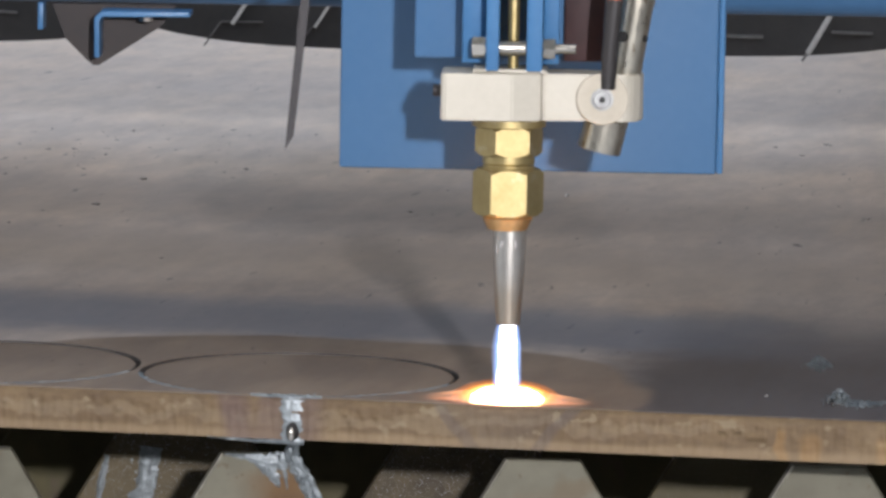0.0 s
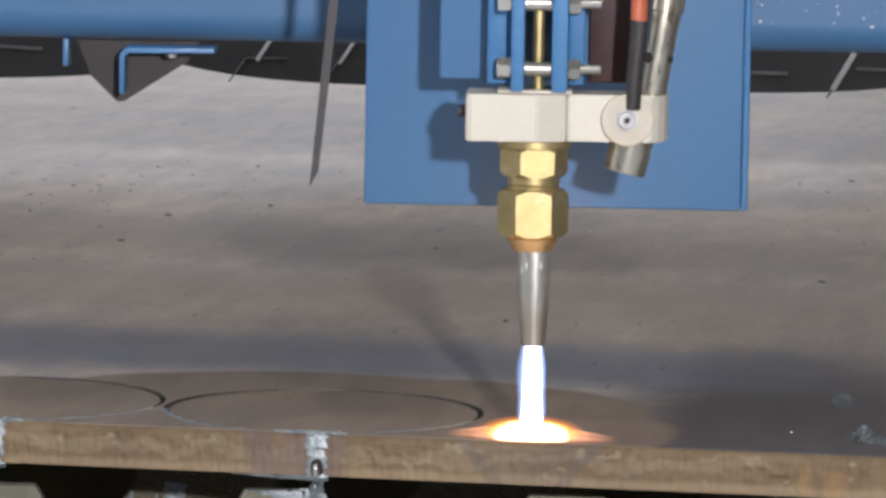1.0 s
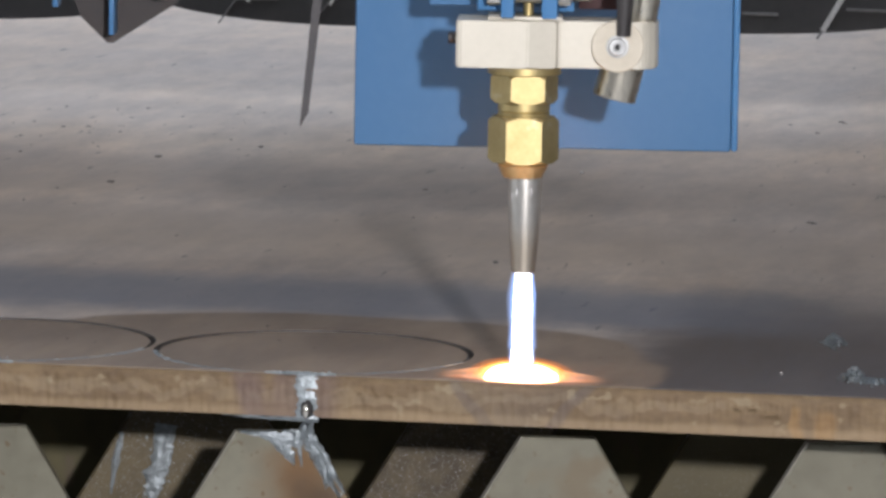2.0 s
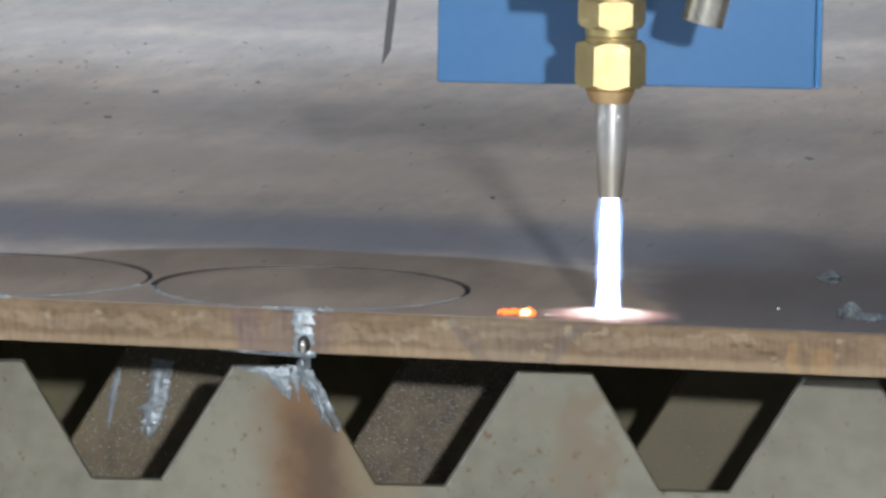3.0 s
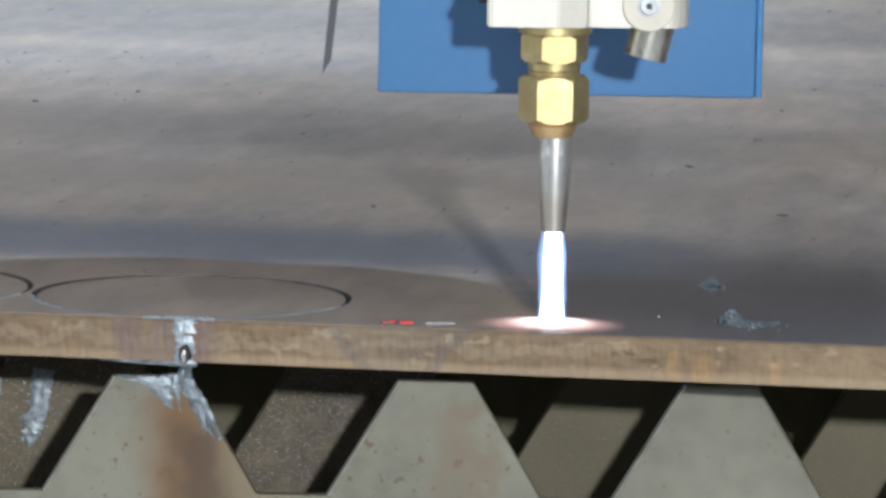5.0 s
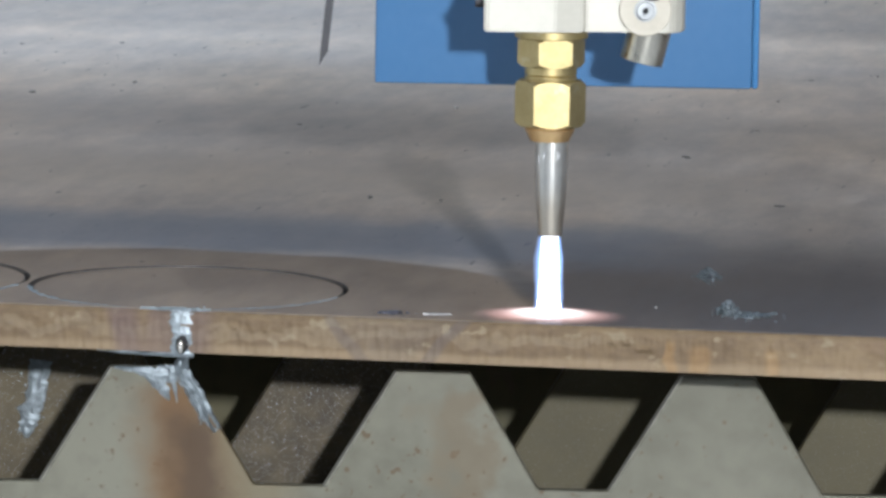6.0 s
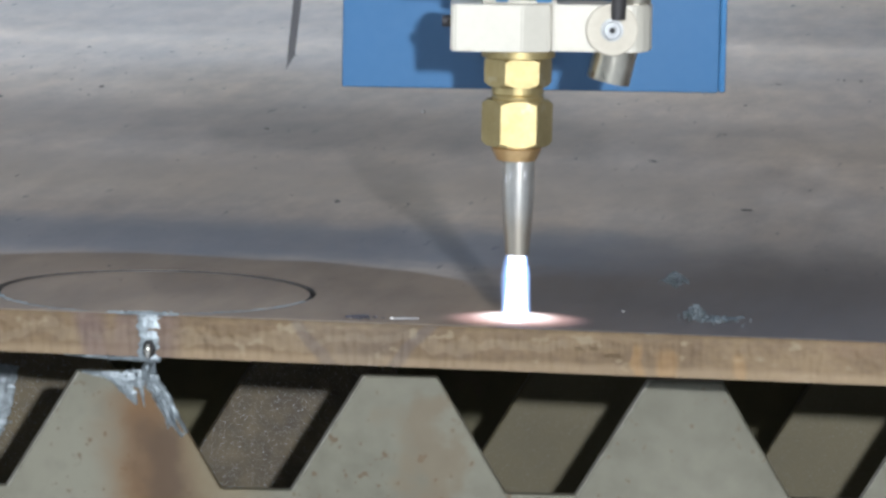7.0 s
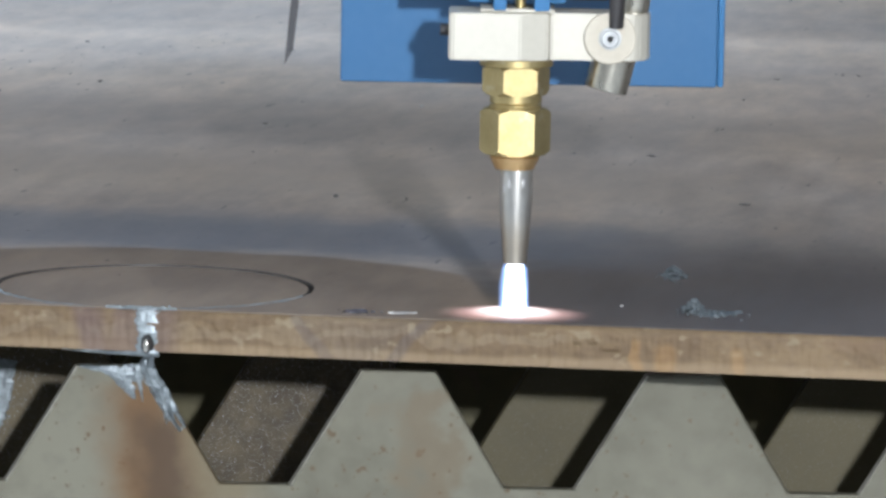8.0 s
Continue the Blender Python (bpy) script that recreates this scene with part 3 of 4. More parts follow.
def torch():
    t = thing("cutting_torch", 0, Y_T, 0, "brass and steel gas cutting torch in a pale alloy clamp", "torch")
    ax = Matrix.Translation((-0.001, 0, 0))
    nozzle = part("nozzle", lathe([(0.0042, 0.0), (0.0048, 0.0004), (0.0062, 0.018), (0.0067, 0.028), (0.0068, 0.040)], 40, None), M_NOZZLE, t, "bright nickelled cutting nozzle")
    for k, a in enumerate((-118, -66, -140)):
        part("stamp_mark", box(-0.0005, 0.0005, -0.0002, 0.0002, -0.0016, 0.0016, 0.0001), M_PALE_SLAG, nozzle).matrix_local = \
            Matrix.Translation((0.0066 * math.cos(radians(a)), 0.0066 * math.sin(radians(a)), 0.0335 - 0.002 * (k == 2))) @ pose(0, 0, 0, 0, 0, a + 90)
    part("copper_ring", lathe([(0.0076, 0.0390), (0.0080, 0.0392), (0.0098, 0.0430), (0.0103, 0.0440), (0.0098, 0.0446), (0.0103, 0.0456)], 48, ax), M_COPPER, t)
    part("clamp_nut", hex_nut(0.0144, 0.0452, 0.0640, radians(2), ax), M_BRASS, t, smooth=False)
    part("neck", lathe([(0.0100, 0.0630), (0.0106, 0.0640), (0.0106, 0.0655), (0.0101, 0.0660), (0.0106, 0.0666), (0.0106, 0.0698)], 48, ax), M_BRASS, t)
    part("upper_nut", hex_nut(0.0138, 0.0695, 0.0815, radians(8), ax), M_BRASS, t, smooth=False)
    part("flange", lathe([(0.0144, 0.0812), (0.0149, 0.0815), (0.0149, 0.0842), (0.0145, 0.0846)], 48, ax), M_BRASS, t)
    # clamp block with a stepped plan
    b = bmesh.new()
    plan = [(-0.0286, -0.0155), (-0.0270, -0.0165), (0.0002, -0.0165), (0.0112, -0.0138), (0.0128, -0.0100), (0.0455, -0.0100), (0.0485, -0.0088), (0.0515, -0.0050), (0.0530, 0.0020), (0.0530, 0.0125), (-0.0286, 0.0145)]
    lo = [b.verts.new((x, y, 0.0846)) for x, y in plan]
    hi = [b.verts.new((x, y, 0.1036)) for x, y in plan]
    b.faces.new(list(reversed(lo)))
    b.faces.new(hi)
    for i in range(len(plan)):
        k = (i + 1) % len(plan)
        b.faces.new((lo[i], lo[k], hi[k], hi[i]))
    bmesh.ops.recalc_face_normals(b, faces=b.faces[:])
    bmesh.ops.bevel(b, geom=b.edges[:], offset=0.0006, segments=2, affect="EDGES")
    clamp = part("clamp_block", b, M_ALLOY, t, "pale anodised alloy clamp block", angle=12)
    part("grub_screw", lathe([(0.0021, 0.0), (0.0024, 0.0004), (0.0024, 0.004)], 16, pose(-0.0322, 0, 0.0953, 0, 90, 0)), M_NEEDLE, clamp)
    part("washer", lathe([(0.0100, 0), (0.0105, 0.0004), (0.0105, 0.0026), (0.0101, 0.0030)], 48, pose(0.0364, -0.0100, 0.0940, 90, 0, 0)), M_FIBRE, clamp, "round cream fibre washer")
    screw = part("screw", lathe([(0.0046, 0), (0.0046, 0.0005), (0.0036, 0.0006), (0.0036, 0.0028), (0.0032, 0.0033), (0.0017, 0.0033), (0.0016, 0.0018)], 32,
                 pose(0.0364, -0.0130, 0.0940, 90, 0, 0)), M_SCREW, clamp)
    part("socket", hex_nut(0.0012, 0.0019, 0.0034, 0.3, pose(0.0364, -0.0130, 0.0940, 90, 0, 0), n=24), M_HOLE, screw)
    # torch body above the block
    part("gas_rod", lathe([(0.0022, 0.1036), (0.0022, 0.118), (0.0024, 0.1182), (0.0024, 0.22)], 24, Matrix.Translation((0.0002, -0.004, 0))), M_BRASS, t)
    for x0, x1, y0, y1, zb in ((-0.0108, -0.0055, -0.014, 0.020, 0.1046), (0.0056, 0.0120, -0.014, 0.020, 0.1046)):
        part("cheek_plate", box(x0, x1, y0, y1, zb, 0.24, 0.0008), M_BLUE_DARK, t)
    part("side_bracket", box(-0.0208, -0.0109, 0.004, 0.024, 0.1062, 0.24, 0.0008), M_BLUE_DARK, t)
    part("side_bracket", box(0.0121, 0.0186, 0.004, 0.024, 0.1062, 0.24, 0.0008), M_BLUE_DARK, t)
    for z in (0.1135, 0.1400):
        turn = pose(0, -0.006, z, 0, 90, 0)
        bolt = part("bolt", lathe([(0.0020, -0.0108), (0.0020, 0.0250), (0.0017, 0.0255)], 20, turn), M_STEEL, t)
        part("bolt_head", hex_nut(0.0044, -0.0165, -0.0109, 0.2, turn, n=24), M_STEEL, bolt, smooth=False)
        part("sleeve", lathe([(0.0033, -0.0054), (0.0033, 0.0055)], 24, turn), M_STEEL, bolt)
        part("nut", hex_nut(0.0045, 0.0121, 0.0172, 0.5, turn, n=24), M_STEEL, bolt, smooth=False)
    part("slide_box", box(-0.0408, 0.0200, 0.028, 0.080, 0.1060, 0.26, 0.001), M_BLUE, t)
    part("slide_cover", box(0.0202, 0.0370, 0.034, 0.080, 0.1050, 0.26, 0.001), M_MAROON, t)
    part("block_stud", box(-0.016, 0.014, -0.012, 0.010, 0.1036, 0.1052, 0.0005), M_ALLOY, t)
    # igniter: a leaning stub below the block, a steeper tube with a side port above it
    tilt = pose(0.0354, 0.0000, 0.0718, 0, 13.5, 0)
    stub = part("igniter_stub", lathe([(0.0074, 0.0008), (0.0078, 0.0), (0.0086, 0.0002), (0.0088, 0.0010), (0.0088, 0.0300)], 40, tilt), M_IGNITER, t, "leaning bright steel igniter stub")
    part("bore", lathe([(0.0070, -0.0001), (0.0070, 0.0010)], 32, tilt), M_HOLE, stub)
    lean = pose(0.0452, 0.0000, 0.1000, 0, 8.5, 0)
    tube = part("igniter_tube", lathe([(0.0060, 0.0), (0.0062, 0.0006), (0.0064, 0.030), (0.0068, 0.034), (0.0068, 0.0375), (0.0076, 0.0380), (0.0076, 0.060), (0.0072, 0.12)], 40, lean), M_IGNITER, t, "leaning bright steel igniter tube")
    part("port", lathe([(0.0022, 0.0), (0.0022, 0.0008)], 20, lean @ pose(-0.0034, -0.0050, 0.0185, 90, 0, -34)), M_HOLE, tube)
    part("port", lathe([(0.0014, 0.0), (0.0014, 0.0008)], 20, lean @ pose(0.0050, -0.0036, 0.0190, 90, 0, 54)), M_HOLE, tube)
    cable = part("ignition_cable", tube_along([(0.0388, -0.0142, 0.0985), (0.0390, -0.0150, 0.112), (0.0398, -0.0155, 0.125), (0.0403, -0.0155, 0.1345)], [0.0029, 0.0034, 0.0036, 0.0036]), M_BLACK, t, "black sleeve end of the ignition cable")
    part("red_sleeve", tube_along([(0.0403, -0.0155, 0.1335), (0.0406, -0.0150, 0.15), (0.0410, -0.012, 0.19)], [0.0034, 0.0034, 0.0034]), M_RED, cable, "red insulating sleeve")
    return t


def tube_along(pts, radii, n=16):
    b = bmesh.new()
    rings = []
    for i, p in enumerate(pts):
        d = (Vector(pts[min(i + 1, len(pts) - 1)]) - Vector(pts[max(i - 1, 0)])).normalized()
        q = d.to_track_quat("Z", "Y").to_matrix()
        rings.append([b.verts.new(Vector(p) + q @ Vector((radii[i] * math.cos(2 * math.pi * k / n), radii[i] * math.sin(2 * math.pi * k / n), 0))) for k in range(n)])
    for lo, hi in zip(rings, rings[1:]):
        for k in range(n):
            b.faces.new((lo[k], lo[(k + 1) % n], hi[(k + 1) % n], hi[k]))
    b.faces.new(list(reversed(rings[0])))
    b.faces.new(rings[-1])
    bmesh.ops.recalc_face_normals(b, faces=b.faces[:])
    return b


def flame():
    """The preheat flame in three telescoping lengths and the fan where it meets the plate."""
    t = thing("torch_flame", 0, Y_T, 0, "blue-white gas flame between nozzle and plate", "flame")
    up = part("upper_flame", lathe([(0.0040, -0.018), (0.0036, -0.010), (0.0031, 0.0), (0.0028, 0.0004)], 32), G_CORE, t)
    part("mantle", lathe([(0.0050, -0.018), (0.0053, -0.009), (0.0042, -0.001), (0.0036, 0.0003)], 32), G_MANTLE, up, "blue mantle of the flame")
    part("veil", lathe([(0.0053, -0.020), (0.0058, -0.014), (0.0059, -0.009), (0.0049, -0.003), (0.0040, 0.0003)], 32, Matrix.Translation((-0.0006, 0, 0))), G_VEIL, up, "faint outer veil of the flame")
    mid = part("middle_flame", lathe([(0.0041, -0.009), (0.0036, 0.009)], 32), G_CORE, t)
    part("mantle", lathe([(0.0051, -0.009), (0.0045, 0.009)], 32), G_MANTLE, mid, "blue mantle of the flame")
    part("veil", lathe([(0.0060, -0.009), (0.0052, 0.009)], 32), G_VEIL, mid, "faint outer veil of the flame")
    low = part("lower_flame", lathe([(0.0052, 0.0002), (0.0046, 0.005), (0.0041, 0.012), (0.0036, 0.018)], 32), G_CORE, t)
    part("mantle", lathe([(0.0068, 0.0004), (0.0053, 0.004), (0.0047, 0.011), (0.0042, 0.018)], 32), G_MANTLE, low, "blue mantle of the flame")
    part("veil", lathe([(0.0078, 0.0004), (0.0060, 0.004), (0.0053, 0.011), (0.0049, 0.018)], 32), G_VEIL, low, "faint outer veil of the flame")
    wide = Matrix.Rotation(radians(SKEW), 4, "Z") @ Matrix.Diagonal((1.0, 0.76, 1.0, 1.0))
    for name, r, h, m, label in (("fan", 0.036, 0.0008, G_FAN, "pink glowing fan of flame on the plate"), ("fan_glow", 0.028, 0.0013, G_FAN_IN, "pink glowing fan of flame on the plate"),
                                 ("fan_heart", 0.0215, 0.0020, G_FAN_HOT, "white-hot heart of the flame")):
        ring = [(r * math.cos(k * math.pi / 18), 0.0005 + h * math.sin(k * math.pi / 18) ** 0.8) for k in range(9)]
        part(name, lathe(ring, 48), m, t, label).matrix_local = wide
    return t, up, mid


def molten_pool():
    t = thing("molten_pool", X1, Y_T, 0, "melting steel that glows and sinks at the first pierce", "melt")
    t.rotation_euler = (0, 0, radians(SKEW))
    def dome(r, h):
        return lathe([(r * math.cos(k * math.pi / 20), 0.0003 + h * math.sin(k * math.pi / 20)) for k in range(10)], 48)

    core = part("white_melt", dome(0.0125, 0.0058), G_MELT, t, "white-hot melt")
    core.scale = (1.22, 0.90, 1.0)
    # yellow and orange shells and side flare stand in for glare round the melt
    for r, h in ((0.0138, 0.0064), (0.0150, 0.0069)):
        part("yellow_glow", dome(r, h), G_YELLOW, core, "yellow glow round the melt")
    rim = part("orange_glare", dome(0.0172, 0.0074), G_HALO, t, "orange shell for the glare round the melt")
    rim.scale = (1.18, 0.70, 1.0)
    part("outer_glare", dome(0.0195, 0.0086), G_HALO_FAINT, rim, "faint orange outer shell of the glare")
    part("side_flare", lathe([(0.034, 0.0004), (0.026, 0.0020), (0.018, 0.0034), (0.010, 0.0046)], 48), G_FLARE, rim, "flat orange flare standing in for the melt's glare").scale = (1.0, 0.45, 1.0)
    b = bmesh.new()
    for k, (x, s) in enumerate(((-0.006, 0.0022), (-0.0015, 0.0026), (0.0035, 0.0034))):
        lump(b, x, 0.0, 0.0006, s * 1.15, s * 1.0, s * 0.7, 3.1 * k)
    ember = part("orange_ember", b, G_EMBER, t, "orange glowing ember")
    b = bmesh.new()
    lump(b, 0.0032, -0.0022, 0.0012, 0.0021, 0.0018, 0.0017, 5.5)
    part("hot_heart", b, G_YELLOW_HOT, ember, "yellow-white hot heart")
    b = bmesh.new()
    for k in range(9):
        lump(b, -0.0062 + 0.0014 * k, 0.0006 * (k % 3) - 0.0006, 0.0005 + 0.0003 * (k % 2), (0.0011, 0.0007, 0.0009)[k % 3], 0.0014, 0.0008, 9.2 + k, 0.4)
    red = part("red_ember", b, G_RED, t, "dull red cooling ember")
    return core, rim, ember, red


CARRIAGE = carriage()
TORCH = torch()
FLAME, FLAME_UP, FLAME_MID = flame()
MELT, RIM, EMBER, RED = molten_pool()


# ---- gantry beam and what hangs under it ----
def gantry():
    t = thing("gantry_beam", 0, 0, 0, "blue-painted steel gantry beam above the plate", "gantry beam")
    part("beam", box(-1.6, 1.8, 0.280, 0.40, 0.1365, 0.40, 0.013, segs=5), M_BLUE, t)
    for x in (-1.55, 1.75):
        part("end_carriage", box(x - 0.08, x + 0.08, 0.20, 0.48, -0.85, 0.1364, 0.004), M_BLUE_DARK, t)
    b = prism([(-0.1260, 0.1364), (-0.0700, 0.1364), (-0.0760, 0.1270), (-0.1045, 0.1085), (-0.1075, 0.1085), (-0.1200, 0.1205)], 0.281, 0.2835)
    part("guard", b, M_GUARD, t, "dark brown pointed guard plate", smooth=False)
    br = part("angle_bracket", prism([(-0.1048, 0.1140), (-0.1026, 0.1140), (-0.1026, 0.1305), (-0.1008, 0.1325), (-0.0618, 0.1330), (-0.0618, 0.1352),
              (-0.1020, 0.1350), (-0.1048, 0.1320)], 0.258, 0.279, 0.0003), M_BLUE_DARK, t, "bent blue angle bracket")
    part("bracket_bolt", hex_nut(0.0032, 0.0, 0.0030, 0.3, pose(-0.0822, 0.268, 0.1300), n=24), M_STEEL, br, smooth=False)
    b = prism([(-0.1330, 0.1364), (-0.1306, 0.1364), (-0.1306, 0.1240), (-0.1330, 0.1240)], 0.285, 0.300, 0.0003)
    part("clip", b, M_BLUE_DARK, t)
    return t


gantry()


def rear_curtain():
    """A dark rubber curtain on a rail behind the gantry, its lower edge in shallow scallops."""
    t = thing("rear_curtain", 0, 0, 0, "dark grey rubber curtain hung behind the gantry", "curtain")
    # panels reach up unseen behind the beam to darken the plate's reflection
    for x0, w in ((-1.03, 0.44), (-0.59, 0.44), (-0.15, 0.475), (0.325, 0.44), (0.765, 0.44), (1.205, 0.405)):
        lower = [(x0 + w * k / 24, 0.0448 + 0.012 * abs(2 * k / 24 - 1) ** 5) for k in range(25)]
        part("panel", prism(lower + [(x0 + w, 0.58), (x0, 0.58)], 1.150, 1.156), M_CHAIN, t)
    part("rail", box(-1.62, 1.72, 1.140, 1.166, 0.58, 0.62, 0.003), M_FRAME, t)
    for x in (-1.64, 1.74):
        part("post", box(x - 0.02, x + 0.02, 1.133, 1.173, -0.85, 0.62, 0.003), M_FRAME, t)

    def strip(xa, za, xb, zb, w, m, label=""):
        d = Vector((xb - xa, 0, zb - za))
        b = box(-d.length / 2, d.length / 2, -0.0015, 0.0015, -w / 2, w / 2, 0.0004)
        ob = part("glint_strip", b, m, t, label)
        ob.matrix_local = Matrix.Translation(((xa + xb) / 2, 1.1485, (za + zb) / 2)) @ Matrix.Rotation(-math.atan2(d.z, d.x), 4, "Y")

    # pale and grey strips stand in for bright reflections on the curtain's edges
    for xo in (-0.352, 0.0):
        strip(-0.0981 + xo, 0.0590, -0.0885 + xo, 0.0740, 0.0026, M_PALE, "pale strip for a bright reflection on the curtain")
        strip(-0.1151 + xo, 0.0456, -0.1050 + xo, 0.0602, 0.0010, M_GREY)
        strip(-0.1050 + xo, 0.0604, -0.0793 + xo, 0.0607, 0.0007, M_GREY)
        strip(-0.0480 + xo, 0.0580, -0.0385 + xo, 0.0730, 0.0020, M_PALE)
        strip(-0.0590 + xo, 0.0456, -0.0490 + xo, 0.0590, 0.0008, M_GREY)
        strip(-0.2560 + xo, 0.0648, -0.2285 + xo, 0.0635, 0.0016, M_GREY)
    strip(0.2500, 0.0478, 0.2630, 0.0708, 0.0032, M_PALE, "pale strip for a bright reflection on the curtain")
    strip(0.2465, 0.0432, 0.2500, 0.0478, 0.0014, M_GREY)
    strip(0.2010, 0.0576, 0.2230, 0.0574, 0.0020, M_GREY)
    strip(0.2640, 0.0612, 0.2890, 0.0606, 0.0016, M_GREY)
    return t


rear_curtain()


# ---- slag, scars and spatter ----
def lumps_along(b, pts, count, r0, r1, rng, spread=0.001, flat=0.8, drip=1.0):
    for k in range(count):
        u = k / max(count - 1, 1) * (len(pts) - 1)
        i = min(int(u), len(pts) - 2)
        p = Vector(pts[i]).lerp(Vector(pts[i + 1]), u - i)
        r = rng.uniform(r0, r1)
        lump(b, p.x + rng.gauss(0, spread), p.y + rng.uniform(-spread, spread) * 0.2, p.z + rng.gauss(0, spread),
             r * rng.uniform(0.7, 1.4), r * flat, r * drip * rng.uniform(0.7, 1.5), rng.uniform(0, 50), 0.5)


def edge_y(x):
    return -0.0145 + math.tan(radians(SKEW)) * x


def slag_flow(b, pts, widths, height, seed, away=(0, -1, 0), m=70, n=12):
    """A frozen run: a ridge along a path, streaked lengthwise, with a ragged rim."""
    rows = []
    out = Vector(away).normalized()
    for i in range(m + 1):
        u = i / m * (len(pts) - 1)
        k = min(int(u), len(pts) - 2)
        p = Vector(pts[k]).lerp(Vector(pts[k + 1]), u - k)
        w = widths[k] + (widths[k + 1] - widths[k]) * (u - k)
        d = (Vector(pts[k + 1]) - Vector(pts[k])).normalized()
        side = d.cross(out).normalized()
        row = []
        for q in range(n + 1):
            f = q / n * 2 - 1
            rag = 1 + 0.50 * noise.noise((u * 3.2, seed, f)) + 0.24 * noise.noise((u * 11.0, seed + 5, f))
            bulge = math.sqrt(max(0.0, 1 - f * f))
            z = height * bulge * (0.55 + 0.9 * abs(noise.noise((f * 3.0 + seed, u * 1.2, 1.0))) + 0.22 * noise.noise((f * 5, u * 6, seed)))
            row.append(b.verts.new(p + side * w * f * rag + out * (z - 0.0003)))
        rows.append(row)
    for a, c in zip(rows, rows[1:]):
        for q in range(n):
            b.faces.new((a[q], a[q + 1], c[q + 1], c[q]))


def slag():
    rng = random.Random(4)
    for x0, full in ((0.0, True), (-0.1340, False)):
        y0 = edge_y(x0)
        b = bmesh.new()
        slag_flow(b, [(x0 + 0.001, y0 + 0.0002, 0.0006), (x0 + 0.0012, y0 - 0.0006, -0.009), (x0 + 0.0010, y0 - 0.0006, -0.0178)], [0.0046, 0.0032, 0.0030], 0.0014, 2.0 + x0)
        slag_flow(b, [(x0 + 0.001, y0 - 0.0010, -0.0008), (x0 + 0.0012, y0 - 0.0019, -0.009), (x0 + 0.0010, y0 - 0.0019, -0.0175)], [0.0050, 0.0037, 0.0040], 0.0007, 12.0 + x0)
        slag_flow(b, [(x0 - 0.016, edge_y(x0 - 0.016) + 0.0020, 0.0002), (x0, y0 + 0.0016, 0.0004), (x0 + 0.013, edge_y(x0 + 0.013) + 0.0018, 0.0002)], [0.0006, 0.0024, 0.0005], 0.0012, 4.0 + x0, (0, 0, 1))
        slag_flow(b, [(x0 - 0.034, edge_y(x0 - 0.034) + 0.0010, -0.0176), (x0 - 0.010, edge_y(x0 - 0.01) + 0.0010, -0.0182), (x0 + 0.006, y0 + 0.001, -0.0182)], [0.0004, 0.0010, 0.0014], 0.0010, 6.0 + x0)
        lumps_along(b, [(x0 + 0.001, y0 - 0.0004, 0.0002), (x0 + 0.0010, y0 - 0.0008, -0.0170)], 12, 0.0003, 0.0007, rng, 0.0018, 0.5, 1.4)
        lumps_along(b, [(x0 - 0.012, edge_y(x0 - 0.012) + 0.0016, 0.0), (x0 + 0.010, edge_y(x0 + 0.010) + 0.0014, 0.0)], 24, 0.0003, 0.0008, rng, 0.0009, 0.8)
        t = finish("slag_seam", b, M_SLAG, angle=60)
        tagged(t, "grey slag frozen over the plate edge at the cut", "slag", "slag on the plate")
        b = bmesh.new()
        lump(b, x0 + 0.0012, y0 - 0.0018, -0.0138, 0.0026, 0.0026, 0.0042, 7.7, 0.2)
        part("cavity", b, M_HOLE, t, "dark lump for the shade in a blow hole")
        b = bmesh.new()
        lump(b, x0 + 0.0008, y0 - 0.0040, -0.0143, 0.0013, 0.0010, 0.0029, 2.7, 0.2)
        part("bead", b, M_STEEL, t, "shiny bead in the blow hole")
    # runs of slag on the front slat
    b = bmesh.new()
    slag_flow(b, [(-0.0285, 0.0200, -0.0290), (-0.018, 0.0198, -0.0302), (-0.010, 0.0198, -0.0318), (-0.002, 0.0198, -0.0315)], [0.0005, 0.0016, 0.0036, 0.0040], 0.0009, 1.0)
    slag_flow(b, [(-0.016, 0.0198, -0.0310), (-0.0105, 0.0198, -0.0345), (-0.0075, 0.0198, -0.0385), (-0.0055, 0.0198, -0.0425)], [0.0014, 0.0032, 0.0024, 0.0004], 0.0010, 2.0)
    slag_flow(b, [(-0.0045, 0.0198, -0.0330), (-0.0030, 0.0198, -0.0390), (-0.0022, 0.0198, -0.0435)], [0.0014, 0.0008, 0.0002], 0.0008, 2.6)
    slag_flow(b, [(0.001, 0.0080, -0.0180), (-0.0005, 0.0185, -0.0290), (0.0025, 0.0195, -0.0365), (0.0070, 0.0195, -0.0455), (0.0135, 0.0196, -0.0555)], [0.0018, 0.0030, 0.0027, 0.0019, 0.0005], 0.0019, 3.0)
    slag_flow(b, [(0.0015, 0.0180, -0.0300), (0.0058, 0.0190, -0.0370), (0.0105, 0.0192, -0.0455), (0.0155, 0.0196, -0.0540)], [0.0014, 0.0016, 0.0013, 0.0004], 0.0012, 3.7)
    slag_flow(b, [(0.0060, 0.0198, -0.0440), (0.0072, 0.0198, -0.0480), (0.0078, 0.0198, -0.0525)], [0.0016, 0.0010, 0.0003], 0.0009, 5.0)
    lumps_along(b, [(-0.002, 0.0195, -0.0330), (0.006, 0.0195, -0.0420), (0.014, 0.0195, -0.0545)], 12, 0.0003, 0.0006, rng, 0.0012, 0.5, 1.8)
    tagged(finish("slag_run", b, M_SLAG, angle=60), "grey slag run frozen on the slat tooth", "slag", "slag on the plate")
    b = bmesh.new()
